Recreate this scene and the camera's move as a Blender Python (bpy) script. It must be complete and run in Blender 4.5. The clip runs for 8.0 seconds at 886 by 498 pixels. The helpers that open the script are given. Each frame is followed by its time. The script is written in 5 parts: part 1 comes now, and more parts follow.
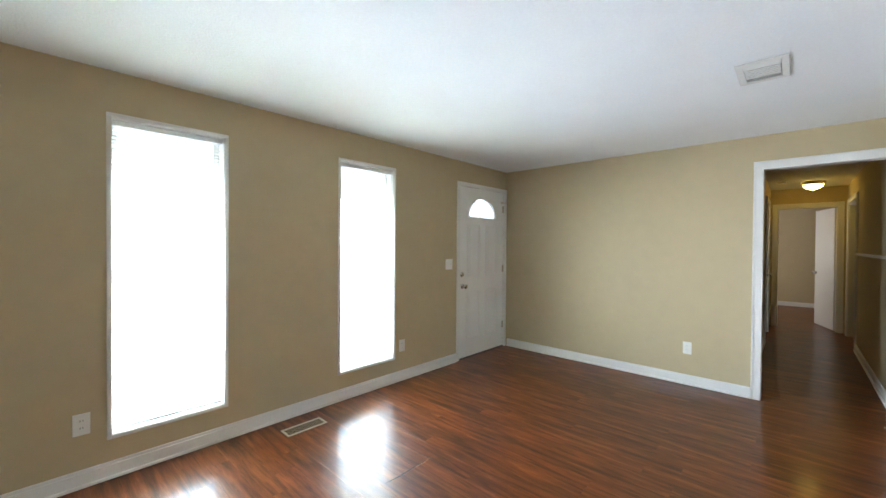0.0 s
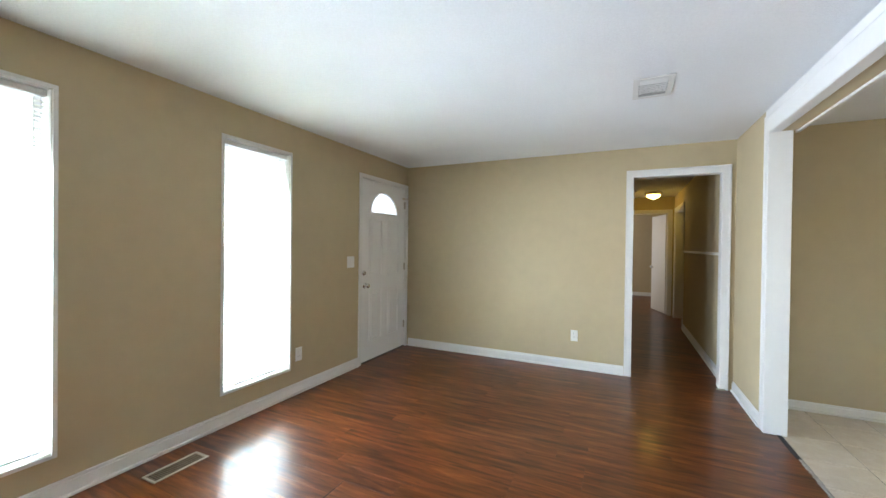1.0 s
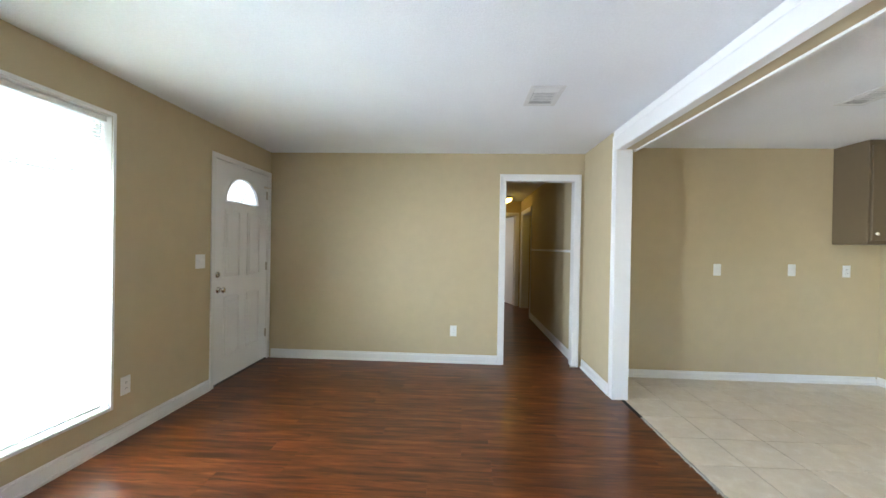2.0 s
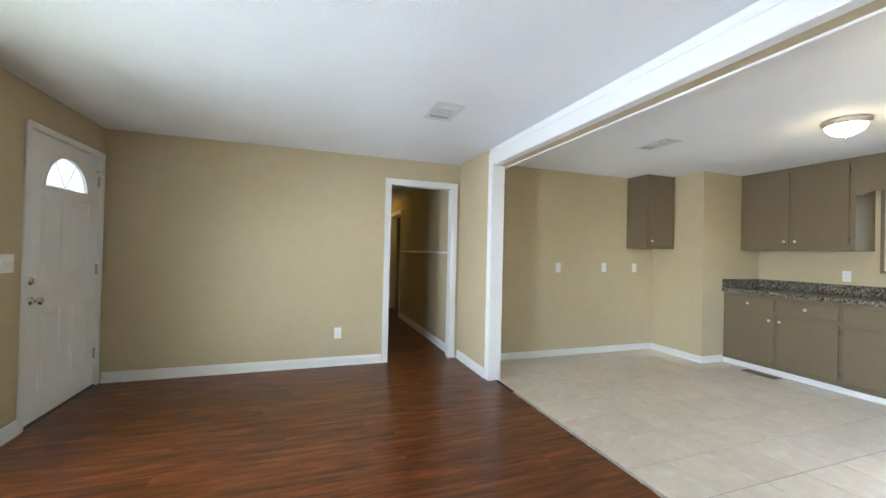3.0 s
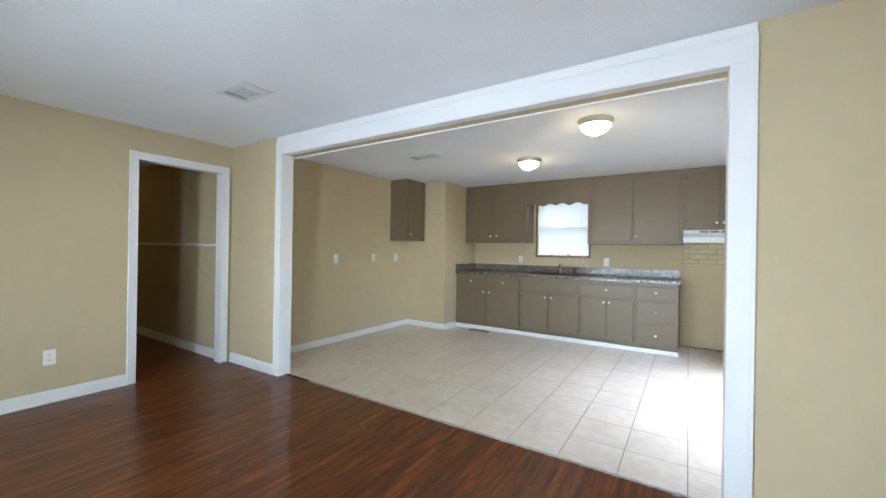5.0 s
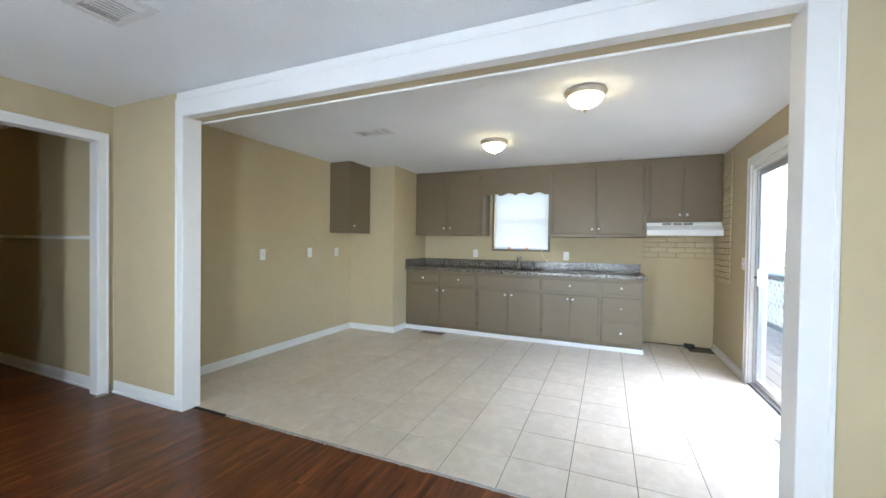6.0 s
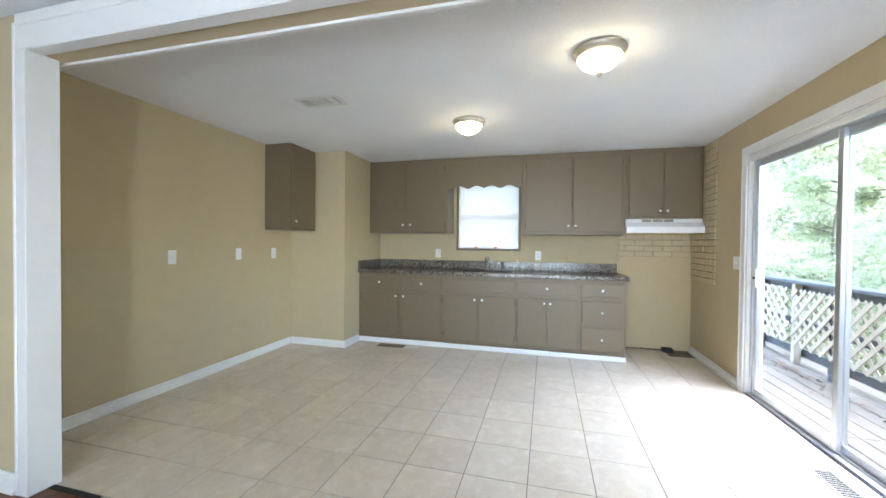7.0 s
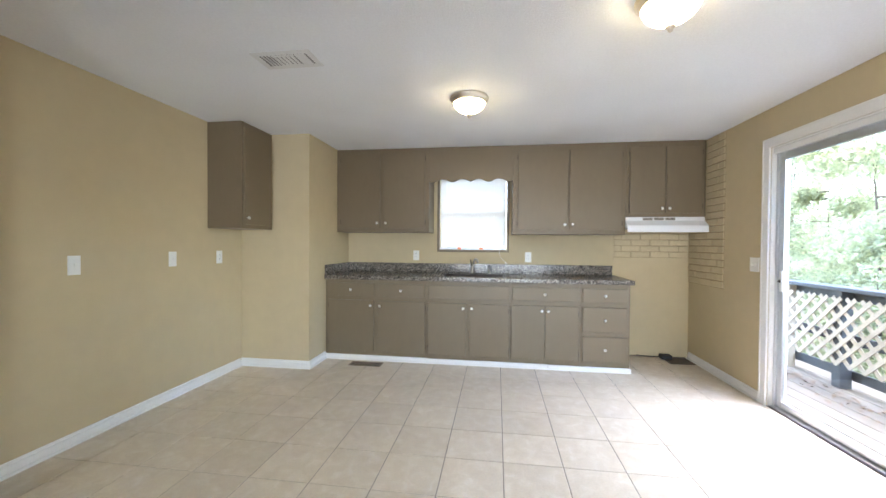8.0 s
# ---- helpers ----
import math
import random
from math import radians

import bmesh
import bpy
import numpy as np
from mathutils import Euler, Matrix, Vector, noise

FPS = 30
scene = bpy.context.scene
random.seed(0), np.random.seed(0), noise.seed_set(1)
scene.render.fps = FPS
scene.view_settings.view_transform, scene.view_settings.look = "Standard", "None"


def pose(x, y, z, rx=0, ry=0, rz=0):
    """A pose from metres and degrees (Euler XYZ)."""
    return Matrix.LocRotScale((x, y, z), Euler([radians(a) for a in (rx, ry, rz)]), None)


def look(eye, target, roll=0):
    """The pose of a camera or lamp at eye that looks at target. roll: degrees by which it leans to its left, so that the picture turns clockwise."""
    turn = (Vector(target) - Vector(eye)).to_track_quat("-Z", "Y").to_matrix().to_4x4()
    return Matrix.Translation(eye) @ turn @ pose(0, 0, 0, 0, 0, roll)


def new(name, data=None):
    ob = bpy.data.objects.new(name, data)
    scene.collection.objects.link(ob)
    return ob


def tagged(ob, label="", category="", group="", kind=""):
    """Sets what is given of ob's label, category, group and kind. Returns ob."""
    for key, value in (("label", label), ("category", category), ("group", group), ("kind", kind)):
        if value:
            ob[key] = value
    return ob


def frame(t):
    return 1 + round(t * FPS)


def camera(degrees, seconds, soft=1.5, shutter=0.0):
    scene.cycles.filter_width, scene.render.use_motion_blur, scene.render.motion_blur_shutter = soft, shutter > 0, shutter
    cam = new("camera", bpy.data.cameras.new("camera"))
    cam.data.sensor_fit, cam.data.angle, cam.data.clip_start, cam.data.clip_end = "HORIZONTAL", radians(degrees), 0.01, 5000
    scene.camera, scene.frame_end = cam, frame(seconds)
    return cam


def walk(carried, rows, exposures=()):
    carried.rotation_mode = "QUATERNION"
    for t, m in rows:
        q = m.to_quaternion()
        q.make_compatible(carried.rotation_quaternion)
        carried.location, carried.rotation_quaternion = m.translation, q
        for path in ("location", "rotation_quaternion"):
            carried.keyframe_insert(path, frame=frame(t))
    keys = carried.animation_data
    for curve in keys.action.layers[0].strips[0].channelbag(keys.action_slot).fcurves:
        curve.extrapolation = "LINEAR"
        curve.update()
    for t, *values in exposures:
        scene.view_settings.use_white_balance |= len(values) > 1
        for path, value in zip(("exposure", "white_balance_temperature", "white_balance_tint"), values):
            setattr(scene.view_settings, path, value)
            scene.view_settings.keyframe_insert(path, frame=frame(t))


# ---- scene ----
cam = camera(98.6, 8.0)
PATH = [
    (0, (0.035, 0.014, 1.373), (-1.322, 1.483, 1.352), 0.4),
    (0.5, (-0.122, 0.006, 1.357), (-1.26, 1.651, 1.339), 0.7),
    (1, (-0.267, 0.035, 1.337), (-1.122, 1.843, 1.32), 0.7),
    (1.5, (-0.458, 0.099, 1.307), (-0.946, 2.039, 1.296), 0.8),
    (2, (-0.648, 0.142, 1.312), (-0.753, 2.139, 1.301), 1.0),
    (2.2, (-0.709, 0.145, 1.318), (-0.667, 2.145, 1.312), 1.2),
    (3.3, (-1.212, -0.003, 1.28), (-0.336, 1.794, 1.304), 1.3),
    (3.5, (-1.312, -0.041, 1.278), (-0.303, 1.686, 1.305), 1.3),
    (4, (-1.516, -0.067, 1.277), (-0.203, 1.441, 1.305), 1.2),
    (4.5, (-1.649, 0.013, 1.272), (-0.091, 1.267, 1.295), 1.2),
    (4.7, (-1.653, 0.063, 1.273), (-0.038, 1.242, 1.289), 1.1),
    (5.8, (-1.243, 0.561, 1.289), (0.566, 1.414, 1.259), 0.7),
    (6, (-1.145, 0.668, 1.282), (0.691, 1.459, 1.251), 0.8),
    (6.5, (-0.872, 0.885, 1.285), (1.026, 1.515, 1.249), 0.6),
    (7, (-0.582, 1.105, 1.272), (1.348, 1.627, 1.241), 0.6),
    (7.5, (-0.317, 1.354, 1.282), (1.636, 1.788, 1.25), 0.6),
    (8, (-0.075, 1.573, 1.282), (1.905, 1.854, 1.251), 0.4),
]
walk(cam, [(t, look(eye, target, roll)) for t, eye, target, roll in PATH], [(0.0, 4.89, 6000, 15), (1.5, 4.85, 6050, 15), (3.5, 4.68, 6000, 15), (4.5, 4.50, 5900, 15), (6.0, 4.52, 5900, 14), (7.0, 4.62, 5900, 14), (7.5, 4.69, 6000, 15), (8.0, 4.71, 6150, 18)])

# ---- world, sun, window light ----
world = bpy.data.worlds.new("sky")
scene.world = world
world.use_nodes = True
wn = world.node_tree.nodes
sky = wn.new("ShaderNodeTexSky")
sky.sky_type, sky.sun_disc = "NISHITA", False
sky.sun_elevation, sky.sun_rotation = radians(72), radians(180)
world.node_tree.links.new(sky.outputs[0], wn["Background"].inputs[0])
wn["Background"].inputs[1].default_value = 0.15

sun_data = bpy.data.lights.new("sun", "SUN")
sun_data.energy, sun_data.angle, sun_data.color = 0.5, radians(75), (1.0, 0.96, 0.9)
sun = new("sun", sun_data)
sun.matrix_world = look((5.0, -7, 12), (5.0, -3.0, 0))


def window_light(name, eye, target, w, h, watts, spread=math.pi):
    data = bpy.data.lights.new(name, "AREA")
    data.shape, data.size, data.size_y, data.energy, data.color = "RECTANGLE", w, h, watts, (0.84, 0.94, 1.0)
    data.spread = spread
    ob = new(name, data)
    ob.matrix_world = look(eye, target)
    return ob


# sky light that stands in the openings of the blinded windows
WINDOW_WATTS = 4.5
for wy in (0.633, 2.153):
    window_light("window_light", (-3.022, wy, 1.00), (0, wy, 1.00), 0.58, 1.46, WINDOW_WATTS)
window_light("window_light", (4.80, 1.868, 1.66), (0, 1.868, 1.66), 0.95, 0.95, 0.12)
# bedroom lamp: added in an assumed, unseen opening to light the far room
window_light("window_light", (-1.83, 10.65, 1.4), (0, 10.65, 1.4), 1.4, 1.1, 0.80).data.color = (1.0, 0.92, 0.76)

# ---- materials ----


def material(name, color, rough=0.5, metal=0.0, var=0.08, scale=(3.0, 40.0), bump=0.0, bump_scale=200.0, stretch=(1, 1, 1),
             random=0.0, coat=0.0, emit=0.0, transmit=0.0, spec=0.5):
    m = bpy.data.materials.new(name)
    m.use_nodes = True
    n, link = m.node_tree.nodes, m.node_tree.links.new
    b = n["Principled BSDF"]
    geo = n.new("ShaderNodeNewGeometry")
    mp = n.new("ShaderNodeMapping")
    mp.inputs["Scale"].default_value = stretch
    link(geo.outputs["Position"], mp.inputs["Vector"])
    mix = []
    for sc, det in zip(scale, (3.0, 5.0)):
        t = n.new("ShaderNodeTexNoise")
        t.inputs["Scale"].default_value, t.inputs["Detail"].default_value = sc, det
        link(mp.outputs[0], t.inputs["Vector"])
        mix.append(t)
    add = n.new("ShaderNodeMath")
    add.operation = "ADD"
    link(mix[0].outputs[0], add.inputs[0])
    link(mix[1].outputs[0], add.inputs[1])
    span = n.new("ShaderNodeMapRange")
    span.inputs[1].default_value, span.inputs[2].default_value = 0.6, 1.4
    span.inputs[3].default_value, span.inputs[4].default_value = 1.0 - var, 1.0 + var
    link(add.outputs[0], span.inputs[0])
    value = span.outputs[0]
    if random:
        info = n.new("ShaderNodeObjectInfo")
        r = n.new("ShaderNodeMapRange")
        r.inputs[3].default_value, r.inputs[4].default_value = 1.0 - random, 1.0 + random
        link(info.outputs["Random"], r.inputs[0])
        mul = n.new("ShaderNodeMath")
        mul.operation = "MULTIPLY"
        link(value, mul.inputs[0])
        link(r.outputs[0], mul.inputs[1])
        value = mul.outputs[0]
    tint = n.new("ShaderNodeVectorMath")
    tint.operation = "SCALE"
    tint.inputs[0].default_value = color
    link(value, tint.inputs["Scale"])
    link(tint.outputs[0], b.inputs["Base Color"])
    rr = n.new("ShaderNodeMapRange")
    rr.inputs[3].default_value, rr.inputs[4].default_value = rough * 0.85, min(1.0, rough * 1.15)
    link(mix[1].outputs[0], rr.inputs[0])
    link(rr.outputs[0], b.inputs["Roughness"])
    b.inputs["Metallic"].default_value = metal
    b.inputs["Coat Weight"].default_value = coat
    b.inputs["Coat Roughness"].default_value = 0.13
    b.inputs["Specular IOR Level"].default_value = spec
    b.inputs["Transmission Weight"].default_value = transmit
    if emit:
        b.inputs["Emission Color"].default_value = (*color, 1)
        b.inputs["Emission Strength"].default_value = emit
    if bump:
        t = n.new("ShaderNodeTexNoise")
        t.inputs["Scale"].default_value, t.inputs["Detail"].default_value = bump_scale, 4.0
        link(mp.outputs[0], t.inputs["Vector"])
        bp = n.new("ShaderNodeBump")
        bp.inputs["Strength"].default_value, bp.inputs["Distance"].default_value = bump, 0.004
        link(t.outputs[0], bp.inputs["Height"])
        link(bp.outputs[0], b.inputs["Normal"])
    return m


def ramp_color(m, node_out, stops):
    """Colour m by a ramp over a node's output."""
    n, link = m.node_tree.nodes, m.node_tree.links.new
    r = n.new("ShaderNodeValToRGB")
    while len(r.color_ramp.elements) < len(stops):
        r.color_ramp.elements.new(0.5)
    for e, (p, c) in zip(r.color_ramp.elements, stops):
        e.position, e.color = p, (*c, 1)
    link(node_out, r.inputs[0])
    return r


WALL = material("tan_wall_paint", (0.532, 0.441, 0.280), 0.75, var=0.05, scale=(1.2, 9.0), bump=0.16, bump_scale=200, spec=0.3)
CEILING = material("textured_ceiling_paint", (0.82, 0.835, 0.86), 0.9, var=0.05, scale=(1.5, 70.0), bump=0.7, bump_scale=105)
TRIM = material("white_trim_paint", (0.79, 0.785, 0.77), 0.42, var=0.02, scale=(4.0, 30.0), bump=0.03, bump_scale=60)
DOOR = material("white_door_paint", (0.83, 0.83, 0.825), 0.42, var=0.03, scale=(3.0, 50.0), bump=0.05, bump_scale=90)
TAUPE = material("taupe_cabinet_paint", (0.170, 0.128, 0.075), 0.42, var=0.05, scale=(2.5, 25.0), bump=0.10, bump_scale=70, stretch=(1, 1, 0.35))
PLASTIC = material("white_plastic", (0.82, 0.82, 0.80), 0.35, var=0.02)
ALMOND = material("white_enamel", (0.80, 0.81, 0.82), 0.5, var=0.015)
NICKEL = material("brushed_nickel", (0.70, 0.64, 0.55), 0.5, 1.0, var=0.08, scale=(8.0, 120.0))
KNOB = material("satin_chrome", (0.80, 0.79, 0.76), 0.28, 0.55, var=0.04)
TAP = material("dark_brushed_nickel", (0.42, 0.40, 0.36), 0.3, 1.0, var=0.1)
CHROME = material("chrome", (0.75, 0.75, 0.76), 0.15, 1.0, var=0.05)
STEEL = material("stainless_steel", (0.55, 0.56, 0.57), 0.3, 1.0, var=0.08, scale=(6.0, 150.0))
DARK_STEEL = material("dark_bronze_metal", (0.06, 0.05, 0.045), 0.4, 0.8, var=0.1)
HINGE = material("worn_painted_hinge", (0.085, 0.066, 0.042), 0.45, 0.3, var=0.2)
ALUMINIUM = material("mill_aluminium", (0.62, 0.64, 0.66), 0.38, 0.85, var=0.08, scale=(5.0, 80.0))
HOLLOW = material("dark_void", (0.012, 0.011, 0.010), 0.9, var=0.2)
VENT = material("grey_white_vent_enamel", (0.70, 0.70, 0.69), 0.5, var=0.05)
# inside of the ceiling vents, with the shade behind the louvres in its grey
DUCT = material("shaded_duct_metal", (0.26, 0.26, 0.255), 0.8, var=0.2)
GRILLE = material("brown_register_metal", (0.22, 0.165, 0.115), 0.45, 0.3, var=0.12)
GREY_GRILLE = material("tan_register_metal", (0.46, 0.42, 0.36), 0.5, 0.2, var=0.1)
MORTAR = material("grey_thinset_edge", (0.40, 0.37, 0.33), 0.9, var=0.35, scale=(14.0, 90.0), bump=0.6, bump_scale=120)
GROUT = material("grey_grout", (0.20, 0.17, 0.14), 0.85, var=0.15, scale=(6.0, 90.0))
SUBFLOOR = material("bare_subfloor", (0.15, 0.12, 0.095), 0.9, var=0.35, scale=(9.0, 60.0), bump=0.4, bump_scale=90)
FILLED = material("painted_brick_joint", (0.42, 0.345, 0.215), 0.9, var=0.2, scale=(8.0, 60.0))
# darker than the bricks, to hold the shadow lines between courses
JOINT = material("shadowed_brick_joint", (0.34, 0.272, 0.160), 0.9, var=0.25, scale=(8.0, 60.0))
ORANGE = material("orange_tag", (0.85, 0.20, 0.04), 0.5, var=0.05)
RUBBER = material("black_rubber", (0.02, 0.02, 0.02), 0.6, var=0.2)
RAIL_PAINT = material("dark_grey_deck_paint", (0.045, 0.05, 0.058), 0.6, var=0.25, scale=(3.0, 30.0), bump=0.2, bump_scale=80)
LATTICE = material("weathered_cream_lattice", (0.40, 0.345, 0.275), 0.75, var=0.18, scale=(5.0, 60.0), bump=0.3, bump_scale=120)
DECK = material("weathered_deck_board", (0.130, 0.109, 0.084), 0.85, var=0.5, scale=(5.0, 40.0), bump=0.5, bump_scale=60, stretch=(0.5, 8, 4), random=0.18)
BARK = material("bark", (0.13, 0.10, 0.075), 0.9, var=0.35, scale=(6.0, 40.0), bump=0.8, bump_scale=30)
LITTER = material("leaf_litter", (0.13, 0.08, 0.045), 0.85, var=0.4, scale=(9.0, 50.0))
SOIL = material("woodland_ground", (0.10, 0.085, 0.05), 0.95, var=0.5, scale=(0.6, 6.0), bump=0.8, bump_scale=14)


def glass(name):
    m = bpy.data.materials.new(name)
    m.use_nodes = True
    n, link = m.node_tree.nodes, m.node_tree.links.new
    clear = n.new("ShaderNodeBsdfTransparent")
    clear.inputs[0].default_value = (0.94, 0.97, 0.96, 1)
    gloss = n.new("ShaderNodeBsdfGlossy")
    gloss.inputs["Roughness"].default_value = 0.02
    fr = n.new("ShaderNodeLayerWeight")
    power = n.new("ShaderNodeMath")
    power.operation = "POWER"
    power.inputs[1].default_value = 4.0
    link(fr.outputs["Facing"], power.inputs[0])
    span = n.new("ShaderNodeMapRange")
    span.inputs[3].default_value, span.inputs[4].default_value = 0.03, 0.6
    link(power.outputs[0], span.inputs[0])
    mix = n.new("ShaderNodeMixShader")
    link(span.outputs[0], mix.inputs[0])
    link(clear.outputs[0], mix.inputs[1])
    link(gloss.outputs[0], mix.inputs[2])
    link(mix.outputs[0], n["Material Output"].inputs[0])
    return m


GLASS = glass("clear_glass")


def thin(name, color, through_color, share, spread=0.3):
    """A thin sheet that lets part of the light through (blind slats, leaves)."""
    m = bpy.data.materials.new(name)
    m.use_nodes = True
    n, link = m.node_tree.nodes, m.node_tree.links.new
    b = n["Principled BSDF"]
    b.inputs["Roughness"].default_value = 0.5
    geo, noise_node, r = n.new("ShaderNodeNewGeometry"), n.new("ShaderNodeTexNoise"), n.new("ShaderNodeMapRange")
    noise_node.inputs["Scale"].default_value = 1.3
    link(geo.outputs["Position"], noise_node.inputs["Vector"])
    add = n.new("ShaderNodeMath")
    add.operation = "ADD"
    link(noise_node.outputs[0], add.inputs[0])
    link(geo.outputs["Random Per Island"], add.inputs[1])
    r.inputs[1].default_value, r.inputs[2].default_value, r.inputs[3].default_value, r.inputs[4].default_value = 0.3, 1.3, 1.0 - spread, 1.0 + spread
    link(add.outputs[0], r.inputs[0])
    for c, socket in ((color, b.inputs["Base Color"]), (through_color, None)):
        s = n.new("ShaderNodeVectorMath")
        s.operation = "SCALE"
        s.inputs[0].default_value = c
        link(r.outputs[0], s.inputs["Scale"])
        if socket:
            link(s.outputs[0], socket)
        else:
            tr = n.new("ShaderNodeBsdfTranslucent")
            link(s.outputs[0], tr.inputs[0])
    mix = n.new("ShaderNodeMixShader")
    mix.inputs[0].default_value = share
    link(b.outputs[0], mix.inputs[1])
    link(tr.outputs[0], mix.inputs[2])
    link(mix.outputs[0], n["Material Output"].inputs[0])
    return m


FROST = thin("frosted_fan_glass", (0.6, 0.6, 0.6), (0.75, 0.77, 0.78), 0.8)
SLAT = thin("white_vinyl_slat", (0.66, 0.66, 0.60), (0.66, 0.66, 0.52), 0.20)
SLAT_CLOSED = thin("dense_white_slat", (0.66, 0.65, 0.62), (0.74, 0.66, 0.54), 0.18, 0.05)
LEAF = thin("bright_green_leaf", (0.36, 0.365, 0.225), (0.45, 0.46, 0.27), 0.5)
LEAF_DEEP = thin("deep_green_leaf", (0.30, 0.315, 0.19), (0.37, 0.39, 0.22), 0.5)


BOWL = material("lit_frosted_glass", (1.0, 0.82, 0.42), 0.4, var=0.02, emit=1.4)
BOWL_WARM = material("lit_amber_glass", (1.0, 0.66, 0.10), 0.4, var=0.02, emit=0.62)


def noise_at(n, link, vector, scale, detail=3.0, distortion=0.0):
    """A noise texture over a vector socket that is stretched by scale."""
    mul = n.new("ShaderNodeVectorMath")
    mul.operation = "MULTIPLY"
    mul.inputs[1].default_value = scale
    link(vector, mul.inputs[0])
    t = n.new("ShaderNodeTexNoise")
    t.inputs["Scale"].default_value, t.inputs["Detail"].default_value, t.inputs["Distortion"].default_value = 1.0, detail, distortion
    link(mul.outputs[0], t.inputs["Vector"])
    return t.outputs[0]


def mapped(n, link, value, a, b, c, d):
    r = n.new("ShaderNodeMapRange")
    for i, v in enumerate((a, b, c, d)):
        r.inputs[i + 1].default_value = v
    link(value, r.inputs[0])
    return r.outputs[0]


def times(n, link, *values):
    out = values[0]
    for v in values[1:]:
        m = n.new("ShaderNodeMath")
        m.operation = "MULTIPLY"
        link(out, m.inputs[0])
        link(v, m.inputs[1])
        out = m.outputs[0]
    return out


def plank_material():
    m = material("cherry_laminate", (0.16, 0.045, 0.016), 0.38, var=0.1, scale=(1.2, 9.0), stretch=(1.3, 9, 1), bump=0.03, bump_scale=30, coat=0.32, spec=0.26)
    m.node_tree.nodes["Principled BSDF"].inputs["Coat Roughness"].default_value = 0.15
    n, link = m.node_tree.nodes, m.node_tree.links.new
    b = n["Principled BSDF"]
    geo = n.new("ShaderNodeNewGeometry")
    info = n.new("ShaderNodeObjectInfo")
    # each board is cut from another part of the figure
    spread = n.new("ShaderNodeVectorMath")
    spread.operation = "SCALE"
    spread.inputs[0].default_value = (37.0, 91.0, 0.0)
    link(info.outputs["Random"], spread.inputs["Scale"])
    shift = n.new("ShaderNodeVectorMath")
    shift.operation = "ADD"
    link(geo.outputs["Position"], shift.inputs[0])
    link(spread.outputs[0], shift.inputs[1])
    at = shift.outputs[0]
    figure = noise_at(n, link, at, (2.2, 22.0, 1.0), 4.0, 0.5)
    r = ramp_color(m, figure, [(0.31, (0.052, 0.0125, 0.0046)), (0.43, (0.106, 0.0270, 0.0078)), (0.56, (0.158, 0.0440, 0.0110)), (0.70, (0.238, 0.0755, 0.0190))])
    cloud = mapped(n, link, noise_at(n, link, at, (3.2, 7.0, 1.0), 2.0), 0.3, 0.7, 0.84, 1.14)
    pores = mapped(n, link, noise_at(n, link, at, (12.0, 150.0, 1.0), 3.0), 0.3, 0.7, 0.78, 1.16)
    flecks = mapped(n, link, noise_at(n, link, at, (5.5, 46.0, 1.0), 3.0, 0.6), 0.57, 0.74, 1.0, 0.45)
    tone = mapped(n, link, info.outputs["Random"], 0.0, 1.0, 0.86, 1.13)
    s = n.new("ShaderNodeVectorMath")
    s.operation = "SCALE"
    link(r.outputs[0], s.inputs[0])
    link(times(n, link, cloud, pores, flecks, tone), s.inputs["Scale"])
    link(s.outputs[0], b.inputs["Base Color"])
    return m


def tile_material():
    m = material("beige_ceramic_tile", (0.66, 0.585, 0.475), 0.30, var=0.08, scale=(5.0, 32.0), random=0.03, bump=0.05, bump_scale=40)
    n, link = m.node_tree.nodes, m.node_tree.links.new
    b = n["Principled BSDF"]
    geo = n.new("ShaderNodeNewGeometry")
    info = n.new("ShaderNodeObjectInfo")
    spread = n.new("ShaderNodeVectorMath")
    spread.operation = "SCALE"
    spread.inputs[0].default_value = (23.0, 57.0, 0.0)
    link(info.outputs["Random"], spread.inputs["Scale"])
    shift = n.new("ShaderNodeVectorMath")
    shift.operation = "ADD"
    link(geo.outputs["Position"], shift.inputs[0])
    link(spread.outputs[0], shift.inputs[1])
    at = shift.outputs[0]
    r = ramp_color(m, noise_at(n, link, at, (13.0, 13.0, 1.0), 5.0, 0.6), [(0.34, (0.625, 0.540, 0.425)), (0.50, (0.650, 0.570, 0.455)), (0.62, (0.680, 0.605, 0.495)), (0.72, (0.715, 0.650, 0.555))])
    cloud = mapped(n, link, noise_at(n, link, at, (3.5, 3.5, 1.0), 2.0), 0.3, 0.7, 0.95, 1.05)
    grit = mapped(n, link, noise_at(n, link, at, (90.0, 90.0, 1.0), 2.0), 0.3, 0.7, 0.95, 1.04)
    tone = mapped(n, link, info.outputs["Random"], 0.0, 1.0, 0.965, 1.03)
    s = n.new("ShaderNodeVectorMath")
    s.operation = "SCALE"
    link(r.outputs[0], s.inputs[0])
    link(times(n, link, cloud, grit, tone), s.inputs["Scale"])
    link(s.outputs[0], b.inputs["Base Color"])
    return m


